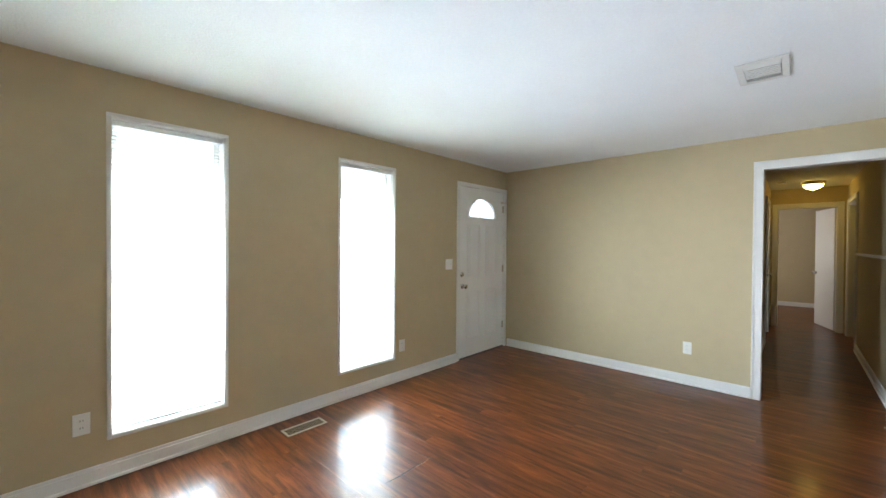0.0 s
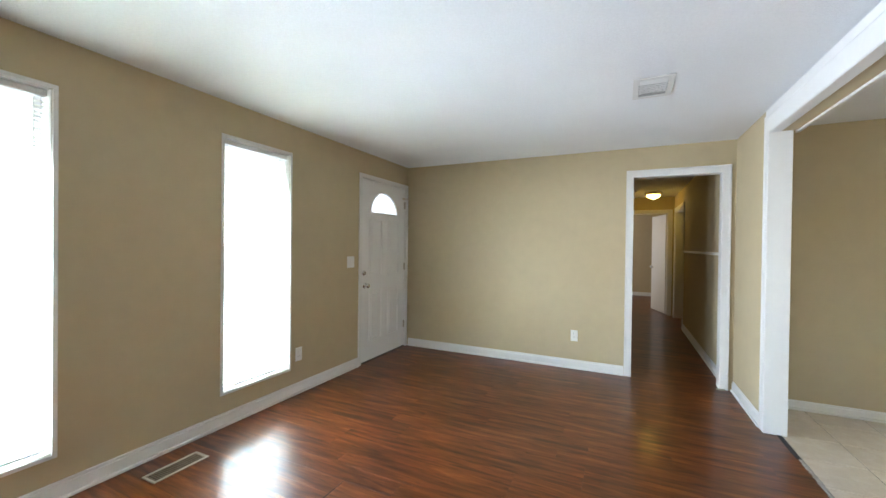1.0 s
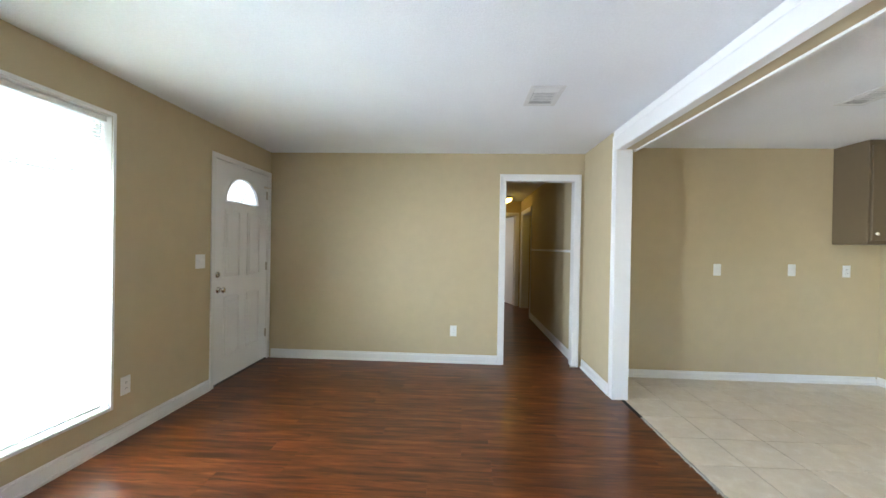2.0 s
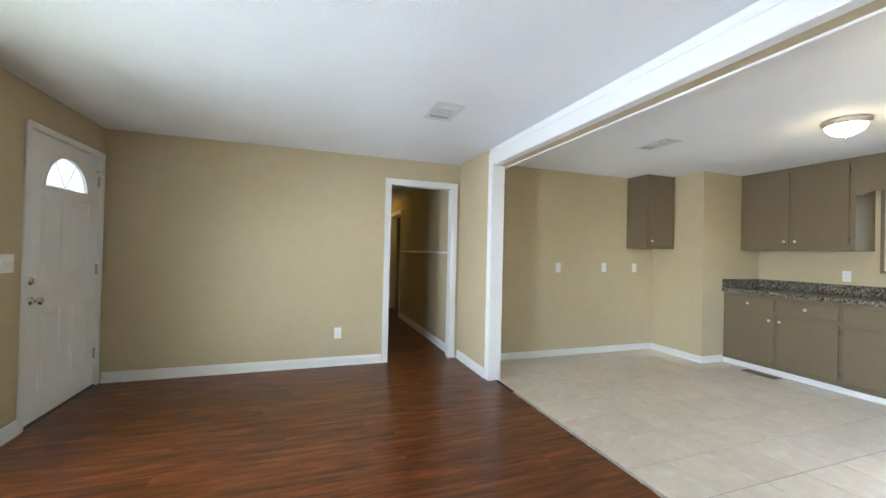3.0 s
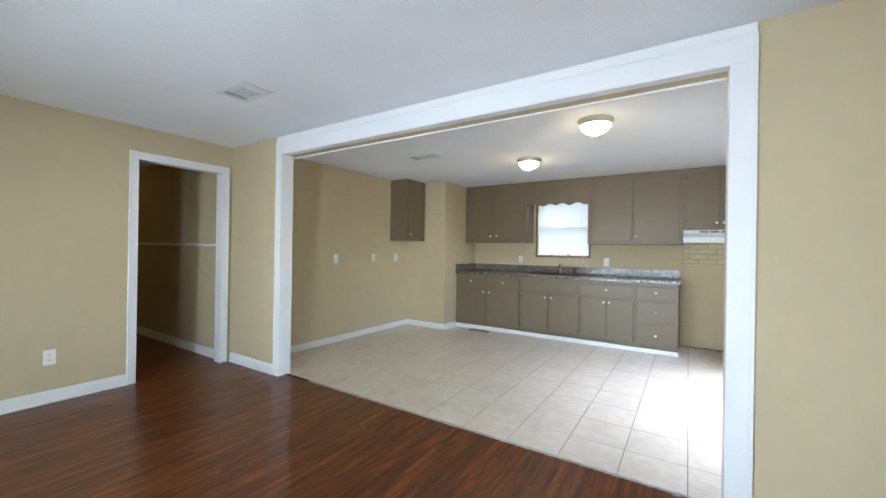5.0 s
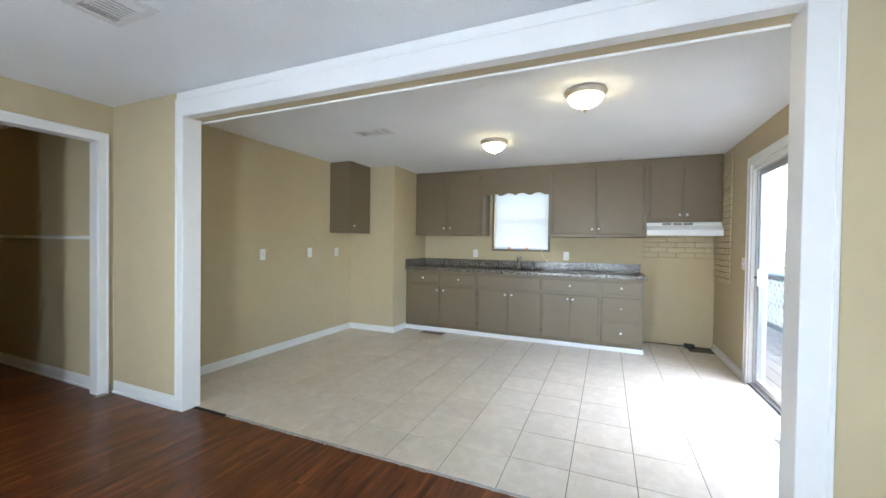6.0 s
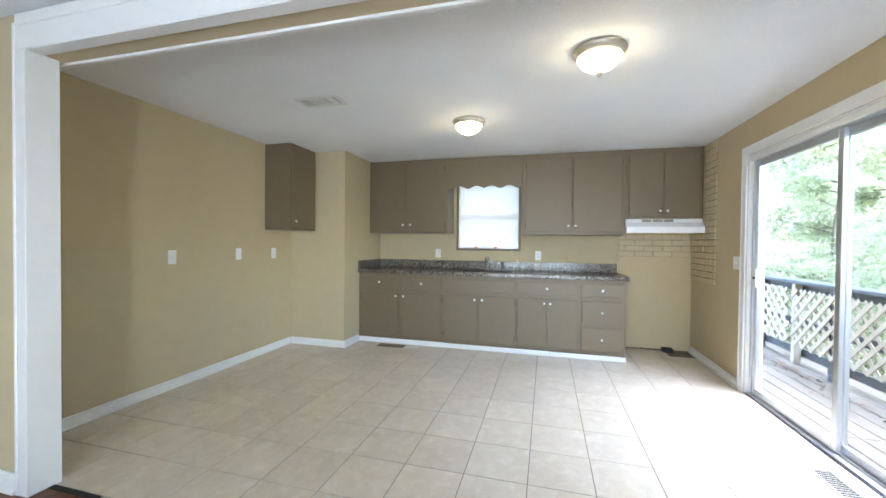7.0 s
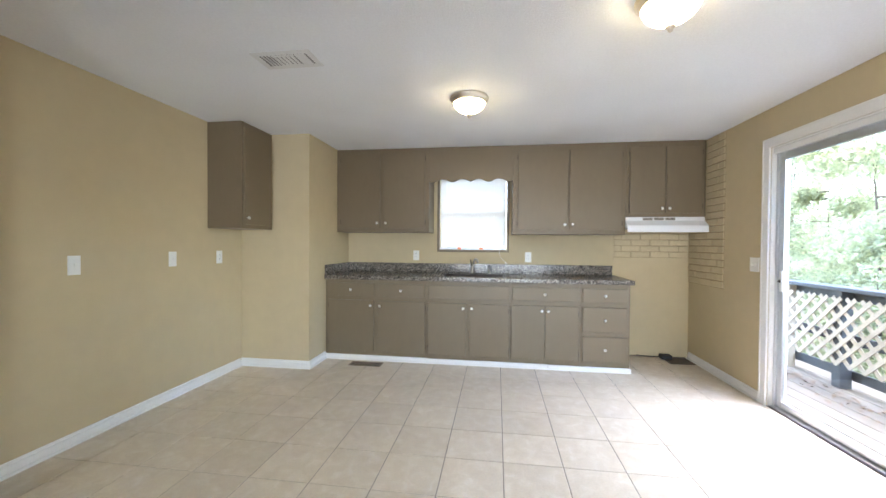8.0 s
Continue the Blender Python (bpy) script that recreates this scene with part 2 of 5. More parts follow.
def granite_material():
    m = material("speckled_granite", (0.3, 0.28, 0.26), 0.22, var=0.2, scale=(9.0, 60.0))
    n, link = m.node_tree.nodes, m.node_tree.links.new
    geo = n.new("ShaderNodeNewGeometry")
    big, small = n.new("ShaderNodeTexVoronoi"), n.new("ShaderNodeTexNoise")
    big.inputs["Scale"].default_value, small.inputs["Scale"].default_value, small.inputs["Detail"].default_value = 150.0, 60.0, 6.0
    link(geo.outputs["Position"], big.inputs["Vector"])
    link(geo.outputs["Position"], small.inputs["Vector"])
    sep = n.new("ShaderNodeSeparateColor")
    link(big.outputs["Color"], sep.inputs[0])
    mixv = n.new("ShaderNodeMath")
    mixv.operation = "MULTIPLY_ADD"
    mixv.inputs[1].default_value = 0.55
    link(sep.outputs[0], mixv.inputs[0])
    half = n.new("ShaderNodeMath")
    half.operation = "MULTIPLY"
    half.inputs[1].default_value = 0.5
    link(small.outputs[0], half.inputs[0])
    link(half.outputs[0], mixv.inputs[2])
    r = ramp_color(m, mixv.outputs[0], [(0.28, (0.011, 0.009, 0.008)), (0.42, (0.046, 0.038, 0.030)), (0.57, (0.125, 0.105, 0.083)), (0.74, (0.38, 0.34, 0.285))])
    r.color_ramp.interpolation = "LINEAR"
    link(r.outputs[0], n["Principled BSDF"].inputs["Base Color"])
    return m


PLANK, TILE, GRANITE = plank_material(), tile_material(), granite_material()
BRICK = material("tan_painted_brick", (0.525, 0.435, 0.274), 0.6, var=0.10, scale=(6.0, 40.0), bump=0.5, bump_scale=90, random=0.05)

# ---- building helpers ----
ORIGIN = {}


def box(bm, x0, x1, y0, y1, z0, z1, bevel=0.0, seg=1):
    x0, x1, y0, y1, z0, z1 = min(x0, x1), max(x0, x1), min(y0, y1), max(y0, y1), min(z0, z1), max(z0, z1)
    m = Matrix.LocRotScale(((x0 + x1) / 2, (y0 + y1) / 2, (z0 + z1) / 2), None, (x1 - x0, y1 - y0, z1 - z0))
    g = bmesh.ops.create_cube(bm, size=1.0, matrix=m)
    if bevel:
        es = list({e for v in g["verts"] for e in v.link_edges})
        bmesh.ops.bevel(bm, geom=es, offset=bevel, segments=seg, affect="EDGES", profile=0.5)
    return bm


def boxed(*dims, bevel=0.0, seg=1):
    return box(bmesh.new(), *dims, bevel=bevel, seg=seg)


def rod(bm, a, b, r0, r1=None, seg=12):
    a, b = Vector(a), Vector(b)
    d = b - a
    m = Matrix.Translation((a + b) / 2) @ d.to_track_quat("Z", "Y").to_matrix().to_4x4()
    bmesh.ops.create_cone(bm, cap_ends=True, segments=seg, radius1=r0, radius2=r0 if r1 is None else r1, depth=d.length, matrix=m)
    return bm


def lathe(bm, profile, centre, axis="z", seg=24):
    """Turn a profile of (radius, height) round an axis through centre."""
    rings = []
    for r, h in profile:
        ring = []
        for i in range(seg):
            a = 2 * math.pi * i / seg
            p = (r * math.cos(a), r * math.sin(a), h)
            if axis == "x":
                p = (p[2], p[0], p[1])
            if axis == "y":
                p = (p[0], p[2], p[1])
            ring.append(bm.verts.new(Vector(centre) + Vector(p)))
        rings.append(ring)
    for a, b in zip(rings, rings[1:]):
        for i in range(seg):
            bm.faces.new((a[i], a[(i + 1) % seg], b[(i + 1) % seg], b[i]))
    for ring in (rings[0], rings[-1]):
        bm.faces.new(ring)
    bmesh.ops.recalc_face_normals(bm, faces=bm.faces)
    return bm


def prism(bm, outline, axis, a, b):
    """Extrude a closed 2D outline along an axis from a to b."""
    def at(u, v, w):
        return {"x": (w, u, v), "y": (u, w, v), "z": (u, v, w)}[axis]
    v0 = [bm.verts.new(at(u, v, a)) for u, v in outline]
    v1 = [bm.verts.new(at(u, v, b)) for u, v in outline]
    n = len(outline)
    for i in range(n):
        bm.faces.new((v0[i], v0[(i + 1) % n], v1[(i + 1) % n], v1[i]))
    bm.faces.new(v0)
    bm.faces.new(v1)
    bmesh.ops.recalc_face_normals(bm, faces=bm.faces)
    return bm


def to_mesh(name, bm, mat, smooth=False):
    me = bpy.data.meshes.new(name)
    bm.to_mesh(me)
    bm.free()
    me.materials.append(mat)
    if smooth:
        for p in me.polygons:
            p.use_smooth = True
    return me


def thing(name, base, label, category, group="", kind=""):
    ob = new(name)
    ob.empty_display_size = 0.1
    ob.location = base
    ORIGIN[ob.name] = Vector(base)
    return tagged(ob, label, category, group, kind)


def part(name, bm, mat, parent, label="", smooth=False):
    o = ORIGIN[parent.name]
    bmesh.ops.translate(bm, verts=bm.verts, vec=-o)
    ob = new(name, to_mesh(name, bm, mat, smooth))
    ob.parent = parent
    ORIGIN[ob.name] = o
    return tagged(ob, label)


def solid(name, bm, mat, label, category, kind="", group="", smooth=False):
    xs = np.array([v.co[:] for v in bm.verts])
    base = Vector(((xs[:, 0].min() + xs[:, 0].max()) / 2, (xs[:, 1].min() + xs[:, 1].max()) / 2, xs[:, 2].min()))
    bmesh.ops.translate(bm, verts=bm.verts, vec=-base)
    ob = new(name, to_mesh(name, bm, mat, smooth))
    ob.location = base
    ORIGIN[ob.name] = base
    return tagged(ob, label, category, group, kind)


def structure(name, boxes, mat, label, category, bevel=0.0):
    bm = bmesh.new()
    if bevel:
        for b in boxes:
            box(bm, *b, bevel=bevel)
        return solid(name, bm, mat, label, category, "structure")
    boxes = [tuple(f(b[2 * k:2 * k + 2]) for k in range(3) for f in (min, max)) for b in boxes]
    # one closed skin round all the boxes, with no inner faces
    cuts = [sorted({round(b[k], 4) for b in boxes for k in (2 * ax, 2 * ax + 1)}) for ax in range(3)]
    size = [len(c) - 1 for c in cuts]
    def full(i):
        if any(i[k] < 0 or i[k] >= size[k] for k in range(3)):
            return False
        c = [(cuts[k][i[k]] + cuts[k][i[k] + 1]) / 2 for k in range(3)]
        return any(b[0] < c[0] < b[1] and b[2] < c[1] < b[3] and b[4] < c[2] < b[5] for b in boxes)
    verts = {}
    def vert(i):
        if i not in verts:
            verts[i] = bm.verts.new([cuts[k][i[k]] for k in range(3)])
        return verts[i]
    for i in np.ndindex(*size):
        if not full(i):
            continue
        for ax in range(3):
            u, v = (ax + 1) % 3, (ax + 2) % 3
            for side in (0, 1):
                j = list(i)
                j[ax] += 1 if side else -1
                if full(j):
                    continue
                ring = []
                for du, dv in ((0, 0), (1, 0), (1, 1), (0, 1)):
                    k = list(i)
                    k[ax] += side
                    k[u] += du
                    k[v] += dv
                    ring.append(vert(tuple(k)))
                bm.faces.new(ring if side else ring[::-1])
    return solid(name, bm, mat, label, category, "structure")


# ---- the rooms ----
H = 2.37
WX, EY, SX = -2.886, 4.453, 0.686      # window wall, end wall, wall with the wide opening
KX, KY0, KY1 = 4.565, -0.57, 4.19      # kitchen: back wall, sliding door wall, plain wall
YB = -2.3                              # wall behind
HEAD = 2.19
T = 0.14

W1, W2 = (0.333, 0.933), (1.853, 2.453)
WZ = (0.250, 2.105)
DY = (3.447, 4.405)                    # front door opening
structure("wall_west", [
    (WX - T, WX, YB, W1[0], 0, H), (WX - T, WX, *W1, 0, WZ[0]), (WX - T, WX, *W1, WZ[1], H),
    (WX - T, WX, W1[1], W2[0], 0, H), (WX - T, WX, *W2, 0, WZ[0]), (WX - T, WX, *W2, WZ[1], H),
    (WX - T, WX, W2[1], DY[0], 0, H), (WX - T, WX, *DY, 2.095, H), (WX - T, WX, DY[1], EY + 0.1, 0, H)],
    WALL, "tan painted wall with two tall narrow windows", "wall")
structure("wall_north", [(WX, -0.192, EY, EY + 0.1, 0, H), (-0.192, 0.592, EY, EY + 0.1, 2.082, H), (0.592, 0.80, EY, EY + 0.1, 0, H)],
          WALL, "tan painted wall with an open doorway to the hall", "wall")
structure("wall_between", [(SX, 0.80, 3.556, EY, 0, H), (SX, 0.838, -0.007, 3.556, HEAD + 0.002, H), (SX, 0.80, YB, -0.007, 0, H)],
          WALL, "tan painted wall with a wide cased opening", "wall")
structure("wall_south", [(WX - T, 0.80, YB - 0.12, YB, 0, H)], WALL, "plain tan painted wall", "wall")
structure("wall_kitchen_north", [(0.80, KX + T, KY1, KY1 + 0.1, 0, H)], WALL, "tan painted kitchen wall", "wall")
structure("wall_kitchen_east", [
    (KX, KX + T, KY0 - 0.13, 1.462, 0, H), (KX, KX + T, 1.462, 2.272, 0, 1.205), (KX, KX + T, 1.462, 2.272, 2.13, H), (KX, KX + T, 2.272, KY1, 0, H)],
    WALL, "tan painted kitchen wall with a window over the sink", "wall")
OX = (1.30, 3.285)
structure("wall_kitchen_south", [
    (0.80, OX[0], KY0 - 0.13, KY0, 0, H), (*OX, KY0 - 0.13, KY0, 2.055, H), (OX[1], KX, KY0 - 0.13, KY0, 0, H)],
    WALL, "tan painted kitchen wall with a sliding glass door", "wall")
structure("pier", [(3.536, KX, 3.448, KY1, 0, H)], WALL, "tan painted boxed-out wall pier beside the cabinets", "wall")
structure("ceiling", [(WX - T, 0.80, YB - 0.12, 12.4, H, H + 0.1), (0.80, KX + T, KY0 - 0.13, 12.4, H, H + 0.1)], CEILING, "white textured ceiling", "ceiling")

# hall and the rooms at its end
HL, HR, HE = -0.285, 0.645, 8.85
structure("wall_hall_east", [(HR, 0.80, EY + 0.1, 7.49, 0, H), (HR, 0.80, 7.49, 8.60, 2.05, H), (HR, 0.80, 8.60, HE, 0, H)],
          WALL, "tan painted hall wall with a white chair rail", "wall")
structure("wall_hall_west", [(HL - 0.1, HL, EY + 0.1, 7.30, 0, H), (HL - 0.1, HL, 7.30, 8.10, 2.05, H), (HL - 0.1, HL, 8.10, HE, 0, H)],
          WALL, "tan painted hall wall", "wall")
structure("wall_hall_end", [(-1.8, -0.195, HE, HE + 0.1, 0, H), (-0.195, 0.545, HE, HE + 0.1, 2.05, H), (0.545, 2.6, HE, HE + 0.1, 0, H)],
          WALL, "tan painted end wall of the hall with an open doorway", "wall")
# the opening in the west side is unseen, added for the bedroom lamp
structure("wall_far_room", [(-1.8, 2.6, 12.1, 12.2, 0, H), (-1.9, -1.8, HE, 9.9, 0, H), (-1.9, -1.8, 9.9, 11.4, 0, 0.8), (-1.9, -1.8, 9.9, 11.4, 2.0, H),
                            (-1.9, -1.8, 11.4, 12.2, 0, H), (2.6, 2.7, HE, 12.2, 0, H)],
          WALL, "tan painted walls of the far bedroom", "wall")
structure("wall_side_room", [(2.2, 2.3, 7.0, HE, 0, H), (0.80, 2.3, 6.9, 7.0, 0, H)], WALL, "tan painted wall of a dark side room", "wall")


# trims


def baseboard(name, a, b, face, height=0.095, label="white painted baseboard"):
    """A baseboard along a wall from a to b; face is the wall's normal as (nx, ny)."""
    bm = bmesh.new()
    t = 0.014
    (x0, y0), (x1, y1), (nx, ny) = a, b, face
    def slab(d, z0, z1):
        xs, ys = sorted((x0, x1)), sorted((y0, y1))
        if nx:
            box(bm, x0, x0 + nx * d, *ys, z0, z1, bevel=0.002)
        else:
            box(bm, *xs, y0, y0 + ny * d, z0, z1, bevel=0.002)
    slab(t, 0.012, height - 0.018)
    slab(t * 0.6, height - 0.018, height)
    slab(t + 0.011, 0.001, 0.019)
    return solid(name, bm, TRIM, label, "baseboard", "structure")


baseboard("baseboard_west", (WX, YB), (WX, 3.405), (1, 0), 0.10)
baseboard("baseboard_north", (WX + 0.03, EY), (-0.248, EY), (0, -1), 0.10)
baseboard("baseboard_between", (SX, 3.628), (SX, EY - 0.028), (-1, 0), 0.10)
baseboard("baseboard_between_south", (SX, YB), (SX, -0.11), (-1, 0), 0.10)
baseboard("baseboard_south", (WX + 0.03, YB), (SX - 0.03, YB), (0, 1), 0.10)
baseboard("baseboard_kitchen_north", (0.83, KY1), (3.51, KY1), (0, -1), 0.08)
baseboard("baseboard_pier_west", (3.536, 3.424), (3.536, KY1), (-1, 0), 0.08)
baseboard("baseboard_pier_south", (3.537, 3.448), (3.90, 3.448), (0, -1), 0.08)
baseboard("baseboard_kitchen_south", (3.372, KY0), (KX - 0.03, KY0), (0, 1), 0.08)
baseboard("baseboard_hall_east", (HR, EY + 0.12), (HR, 7.42), (-1, 0), 0.10)
baseboard("baseboard_hall_west", (HL, EY + 0.12), (HL, 7.23), (1, 0), 0.10)
baseboard("baseboard_far_room", (-1.8, 12.1), (2.6, 12.1), (0, -1), 0.10)
structure("trim_chair_rail", [(HR - 0.018, HR, EY + 0.12, 7.42, 1.272, 1.302), (HR - 0.026, HR - 0.016, EY + 0.12, 7.42, 1.280, 1.294)],
          TRIM, "thin white chair rail along the hall wall", "trim", bevel=0.003)


def casing(name, axis, wall, side, lo, hi, top, width, label, depth=0.016, floor=0.0, bottom=False):
    """Flat stepped casing round an opening in a wall; axis is the one the wall runs along."""
    bm = bmesh.new()
    def leg(a, b, z0, z1, d0, d1):
        if axis == "x":
            box(bm, a, b, wall + side * d0, wall + side * d1, z0, z1, bevel=0.002)
        else:
            box(bm, wall + side * d0, wall + side * d1, a, b, z0, z1, bevel=0.002)
    z0 = floor - width if bottom else floor
    for a, b in ((lo - width, lo), (hi, hi + width)):
        leg(a, b, z0, top, 0, depth)
    leg(lo - width, hi + width, top, top + width, 0, depth)
    if bottom:
        leg(lo, hi, z0, floor, 0, depth)
    if width > 0.05:
        e = width * 0.22
        for a, b in ((lo - width, lo - width + e), (hi + width - e, hi + width)):
            leg(a, b, z0, top + width - e, depth, depth + 0.006)
        leg(lo - width, hi + width, top + width - e, top + width, depth, depth + 0.006)
    return solid(name, bm, TRIM, label, "trim", "structure")


def jamb(name, axis, a, b, lo, hi, top, label, thick=0.016, floor=0.0, sill=False):
    """Lining of an opening: a..b is the wall's depth, lo..hi the opening."""
    bm = bmesh.new()
    def slab(u0, u1, z0, z1):
        if axis == "x":
            box(bm, u0, u1, a, b, z0, z1, bevel=0.0015)
        else:
            box(bm, a, b, u0, u1, z0, z1, bevel=0.0015)
    slab(lo - thick, lo, floor, top + thick)
    slab(hi, hi + thick, floor, top + thick)
    slab(lo, hi, top, top + thick)
    if sill:
        slab(lo - thick, hi + thick, floor - thick, floor)
    return solid(name, bm, TRIM, label, "trim", "structure")


casing("trim_doorway", "x", EY, -1, -0.176, 0.578, 2.067, 0.070, "white casing round the hall doorway")
jamb("trim_doorway_jamb", "x", EY - 0.002, EY + 0.102, -0.176, 0.576, 2.066, "white jamb of the hall doorway")
casing("trim_doorway_back", "x", EY + 0.1, 1, -0.176, 0.578, 2.067, 0.06, "white casing on the hall side")
structure("trim_doorway_chip", [(0.55, 0.62, EY - 0.045, EY - 0.022, 0.001, 0.012)], LATTICE, "small raw wood sliver at the doorway foot", "trim")
# wide opening
structure("trim_wide_opening", [
    (SX - 0.014, SX, 3.540, 3.620, 0.001, HEAD), (SX - 0.014, SX, -0.095, 0.010, 0.001, HEAD), (SX - 0.014, SX, -0.095, 3.620, HEAD, 2.314),
    (SX - 0.018, SX, 3.609, 3.624, 0.001, 2.308), (SX - 0.018, SX, -0.099, -0.080, 0.001, 2.308), (SX - 0.018, SX, -0.099, 3.624, 2.302, 2.318),
    (SX - 0.010, SX, -0.095, 3.620, 2.318, H - 0.004)],
    TRIM, "white casing and fascia round the wide opening", "trim", bevel=0.002)
structure("trim_wide_opening_jamb", [
    (SX - 0.010, 0.812, 3.5405, 3.556, 0.001, HEAD - 0.001), (SX - 0.010, 0.812, -0.007, 0.0095, 0.001, HEAD - 0.001),
    (SX - 0.012, 0.744, 0.010, 3.540, HEAD - 0.006, HEAD + 0.001), (0.839, 0.862, -0.06, 3.60, HEAD - 0.010, HEAD + 0.07)],
    TRIM, "white lining of the wide opening with a raw slot overhead", "trim", bevel=0.002)
structure("trim_wide_opening_kitchen", [(0.80, 0.815, 3.558, 3.61, 0.001, HEAD - 0.01), (0.80, 0.815, -0.07, -0.009, 0.001, HEAD - 0.01)],
          TRIM, "white casing on the kitchen side", "trim", bevel=0.002)
# hall openings
casing("trim_hall_end", "x", HE, -1, -0.195, 0.545, 2.05, 0.066, "white casing at the end of the hall")
jamb("trim_hall_end_jamb", "x", HE - 0.002, HE + 0.10, -0.180, 0.530, 2.035, "white jamb at the end of the hall")
casing("trim_hall_side", "y", HR, -1, 7.49, 8.60, 2.05, 0.066, "white casing of the side doorway")
jamb("trim_hall_side_jamb", "y", HR - 0.002, 0.802, 7.506, 8.584, 2.034, "white jamb of the side doorway")
casing("trim_hall_west", "y", HL, 1, 7.30, 8.10, 2.05, 0.066, "white casing of the closed hall door")
# living room windows: thin trim
for i, w in enumerate((W1, W2)):
    casing("trim_window_%d" % (i + 1), "y", WX, 1, w[0], w[1], WZ[1], 0.022, "thin white trim round a tall window", depth=0.010, floor=WZ[0], bottom=True)
    jamb("trim_window_jamb_%d" % (i + 1), "y", WX - T, WX - 0.001, w[0] + 0.004, w[1] - 0.004, WZ[1] - 0.004, "white lining of a tall window", 0.006, WZ[0] + 0.004, True)
casing("trim_front_door", "y", WX, 1, 3.457, 4.398, 2.082, 0.046, "white casing round the front door", depth=0.014)
jamb("trim_front_door_jamb", "y", WX - T, WX - 0.001, 3.457, 4.396, 2.082, "white jamb of the front door", 0.010)
# sliding door
casing("trim_slider", "x", KY0, 1, OX[0], OX[1], 2.055, 0.072, "white casing round the sliding glass door")
jamb("trim_slider_jamb", "x", KY0 - 0.13, KY0 - 0.001, OX[0] + 0.012, OX[1] - 0.012, 2.043, "white lining of the sliding glass door", 0.012)
# loose white moulding strip under the base cabinets
structure("trim_toe_moulding", [(3.902, 3.916, 2.30, 3.447, 0.001, 0.056), (3.900, 3.915, 1.05, 2.298, 0.001, 0.052), (3.896, 3.912, 0.252, 1.047, 0.001, 0.050),
                                (3.888, 3.90, 0.252, 3.446, 0.001, 0.016)], TRIM, "white shoe moulding along the base cabinets", "trim", bevel=0.003)

# ---- windows and blinds ----


def tall_window(name, w):
    win = thing(name, (WX - 0.11, (w[0] + w[1]) / 2, WZ[0]), "tall narrow window with daylight behind it", "window", kind="structure")
    a, b, z0, z1 = w[0] + 0.008, w[1] - 0.008, WZ[0] + 0.008, WZ[1] - 0.008
    bm = bmesh.new()
    x0, x1 = WX - 0.13, WX - 0.10
    for d in ((x0, x1, a, a + 0.03, z0, z1), (x0, x1, b - 0.03, b, z0, z1), (x0, x1, a + 0.03, b - 0.03, z0, z0 + 0.03), (x0, x1, a + 0.03, b - 0.03, z1 - 0.03, z1)):
        box(bm, *d, bevel=0.003)
    part("window_frame", bm, TRIM, win)
    p = part("pane", boxed(WX - 0.118, WX - 0.114, a + 0.025, b - 0.025, z0 + 0.025, z1 - 0.025), GLASS, win)
    p.visible_shadow = False


def blind(wall, lo, hi, z0, z1, label, wand=None, tilt=radians(4), mat=None):
    """Horizontal blind hung in the plane x = wall, between lo and hi; tilt is that of its slats."""
    ob = thing("window_blind", (wall, (lo + hi) / 2, z0), label, "blind", "window blinds")
    out = -1 if wall < 0 else 1
    n = int((z1 - 0.045 - z0 - 0.02) / 0.0215)
    dx, dz = 0.0125 * math.cos(tilt) * out, -0.0125 * math.sin(tilt)
    bm = bmesh.new()
    rows = []
    for k in range(5):
        u = k / 2 - 1
        crown = 0.0018 * (1 - u * u)
        rows.append([bm.verts.new((u * dx, yy, u * dz + crown)) for yy in (0.006 - (hi - lo) / 2, (hi - lo) / 2 - 0.006)])
    for p, q in zip(rows, rows[1:]):
        bm.faces.new((p[0], p[1], q[1], q[0]))
    me = to_mesh("slat", bm, mat or SLAT, True)
    for i in range(n):
        s = new("slat", me)
        s.parent = ob
        s.location = (0, 0, 0.03 + 0.0215 * (i + 0.5)) 
        s.rotation_euler = (radians(random.uniform(-0.12, 0.12)), radians(random.uniform(-1.2, 1.2)), 0)
    part("headrail", boxed(wall - 0.016, wall + 0.016, lo + 0.004, hi - 0.004, z1 - 0.034, z1 - 0.002, bevel=0.003), PLASTIC, ob)
    part("bottom_rail", boxed(wall - 0.012, wall + 0.012, lo + 0.006, hi - 0.006, z0 + 0.004, z0 + 0.02, bevel=0.004), PLASTIC, ob)
    for f in (0.18, 0.82):
        part("ladder_cord", rod(bmesh.new(), (wall - out * 0.013, lo + f * (hi - lo), z0 + 0.01), (wall - out * 0.013, lo + f * (hi - lo), z1 - 0.03), 0.0009, seg=5), PLASTIC, ob)
    if wand:
        part("tilt_wand", rod(bmesh.new(), (wall - out * 0.022, wand, z1 - 0.05), (wall - out * 0.022, wand, z1 - 0.05 - 0.38 * (z1 - z0)), 0.003, seg=6), PLASTIC, ob)
    return ob


tall_window("window_1", W1)
tall_window("window_2", W2)
for w in (W1, W2):
    blind(WX - 0.045, w[0] + 0.004, w[1] - 0.004, WZ[0] + 0.005, WZ[1] - 0.005, "white horizontal blind lowered over a tall bright window", w[1] - 0.06)

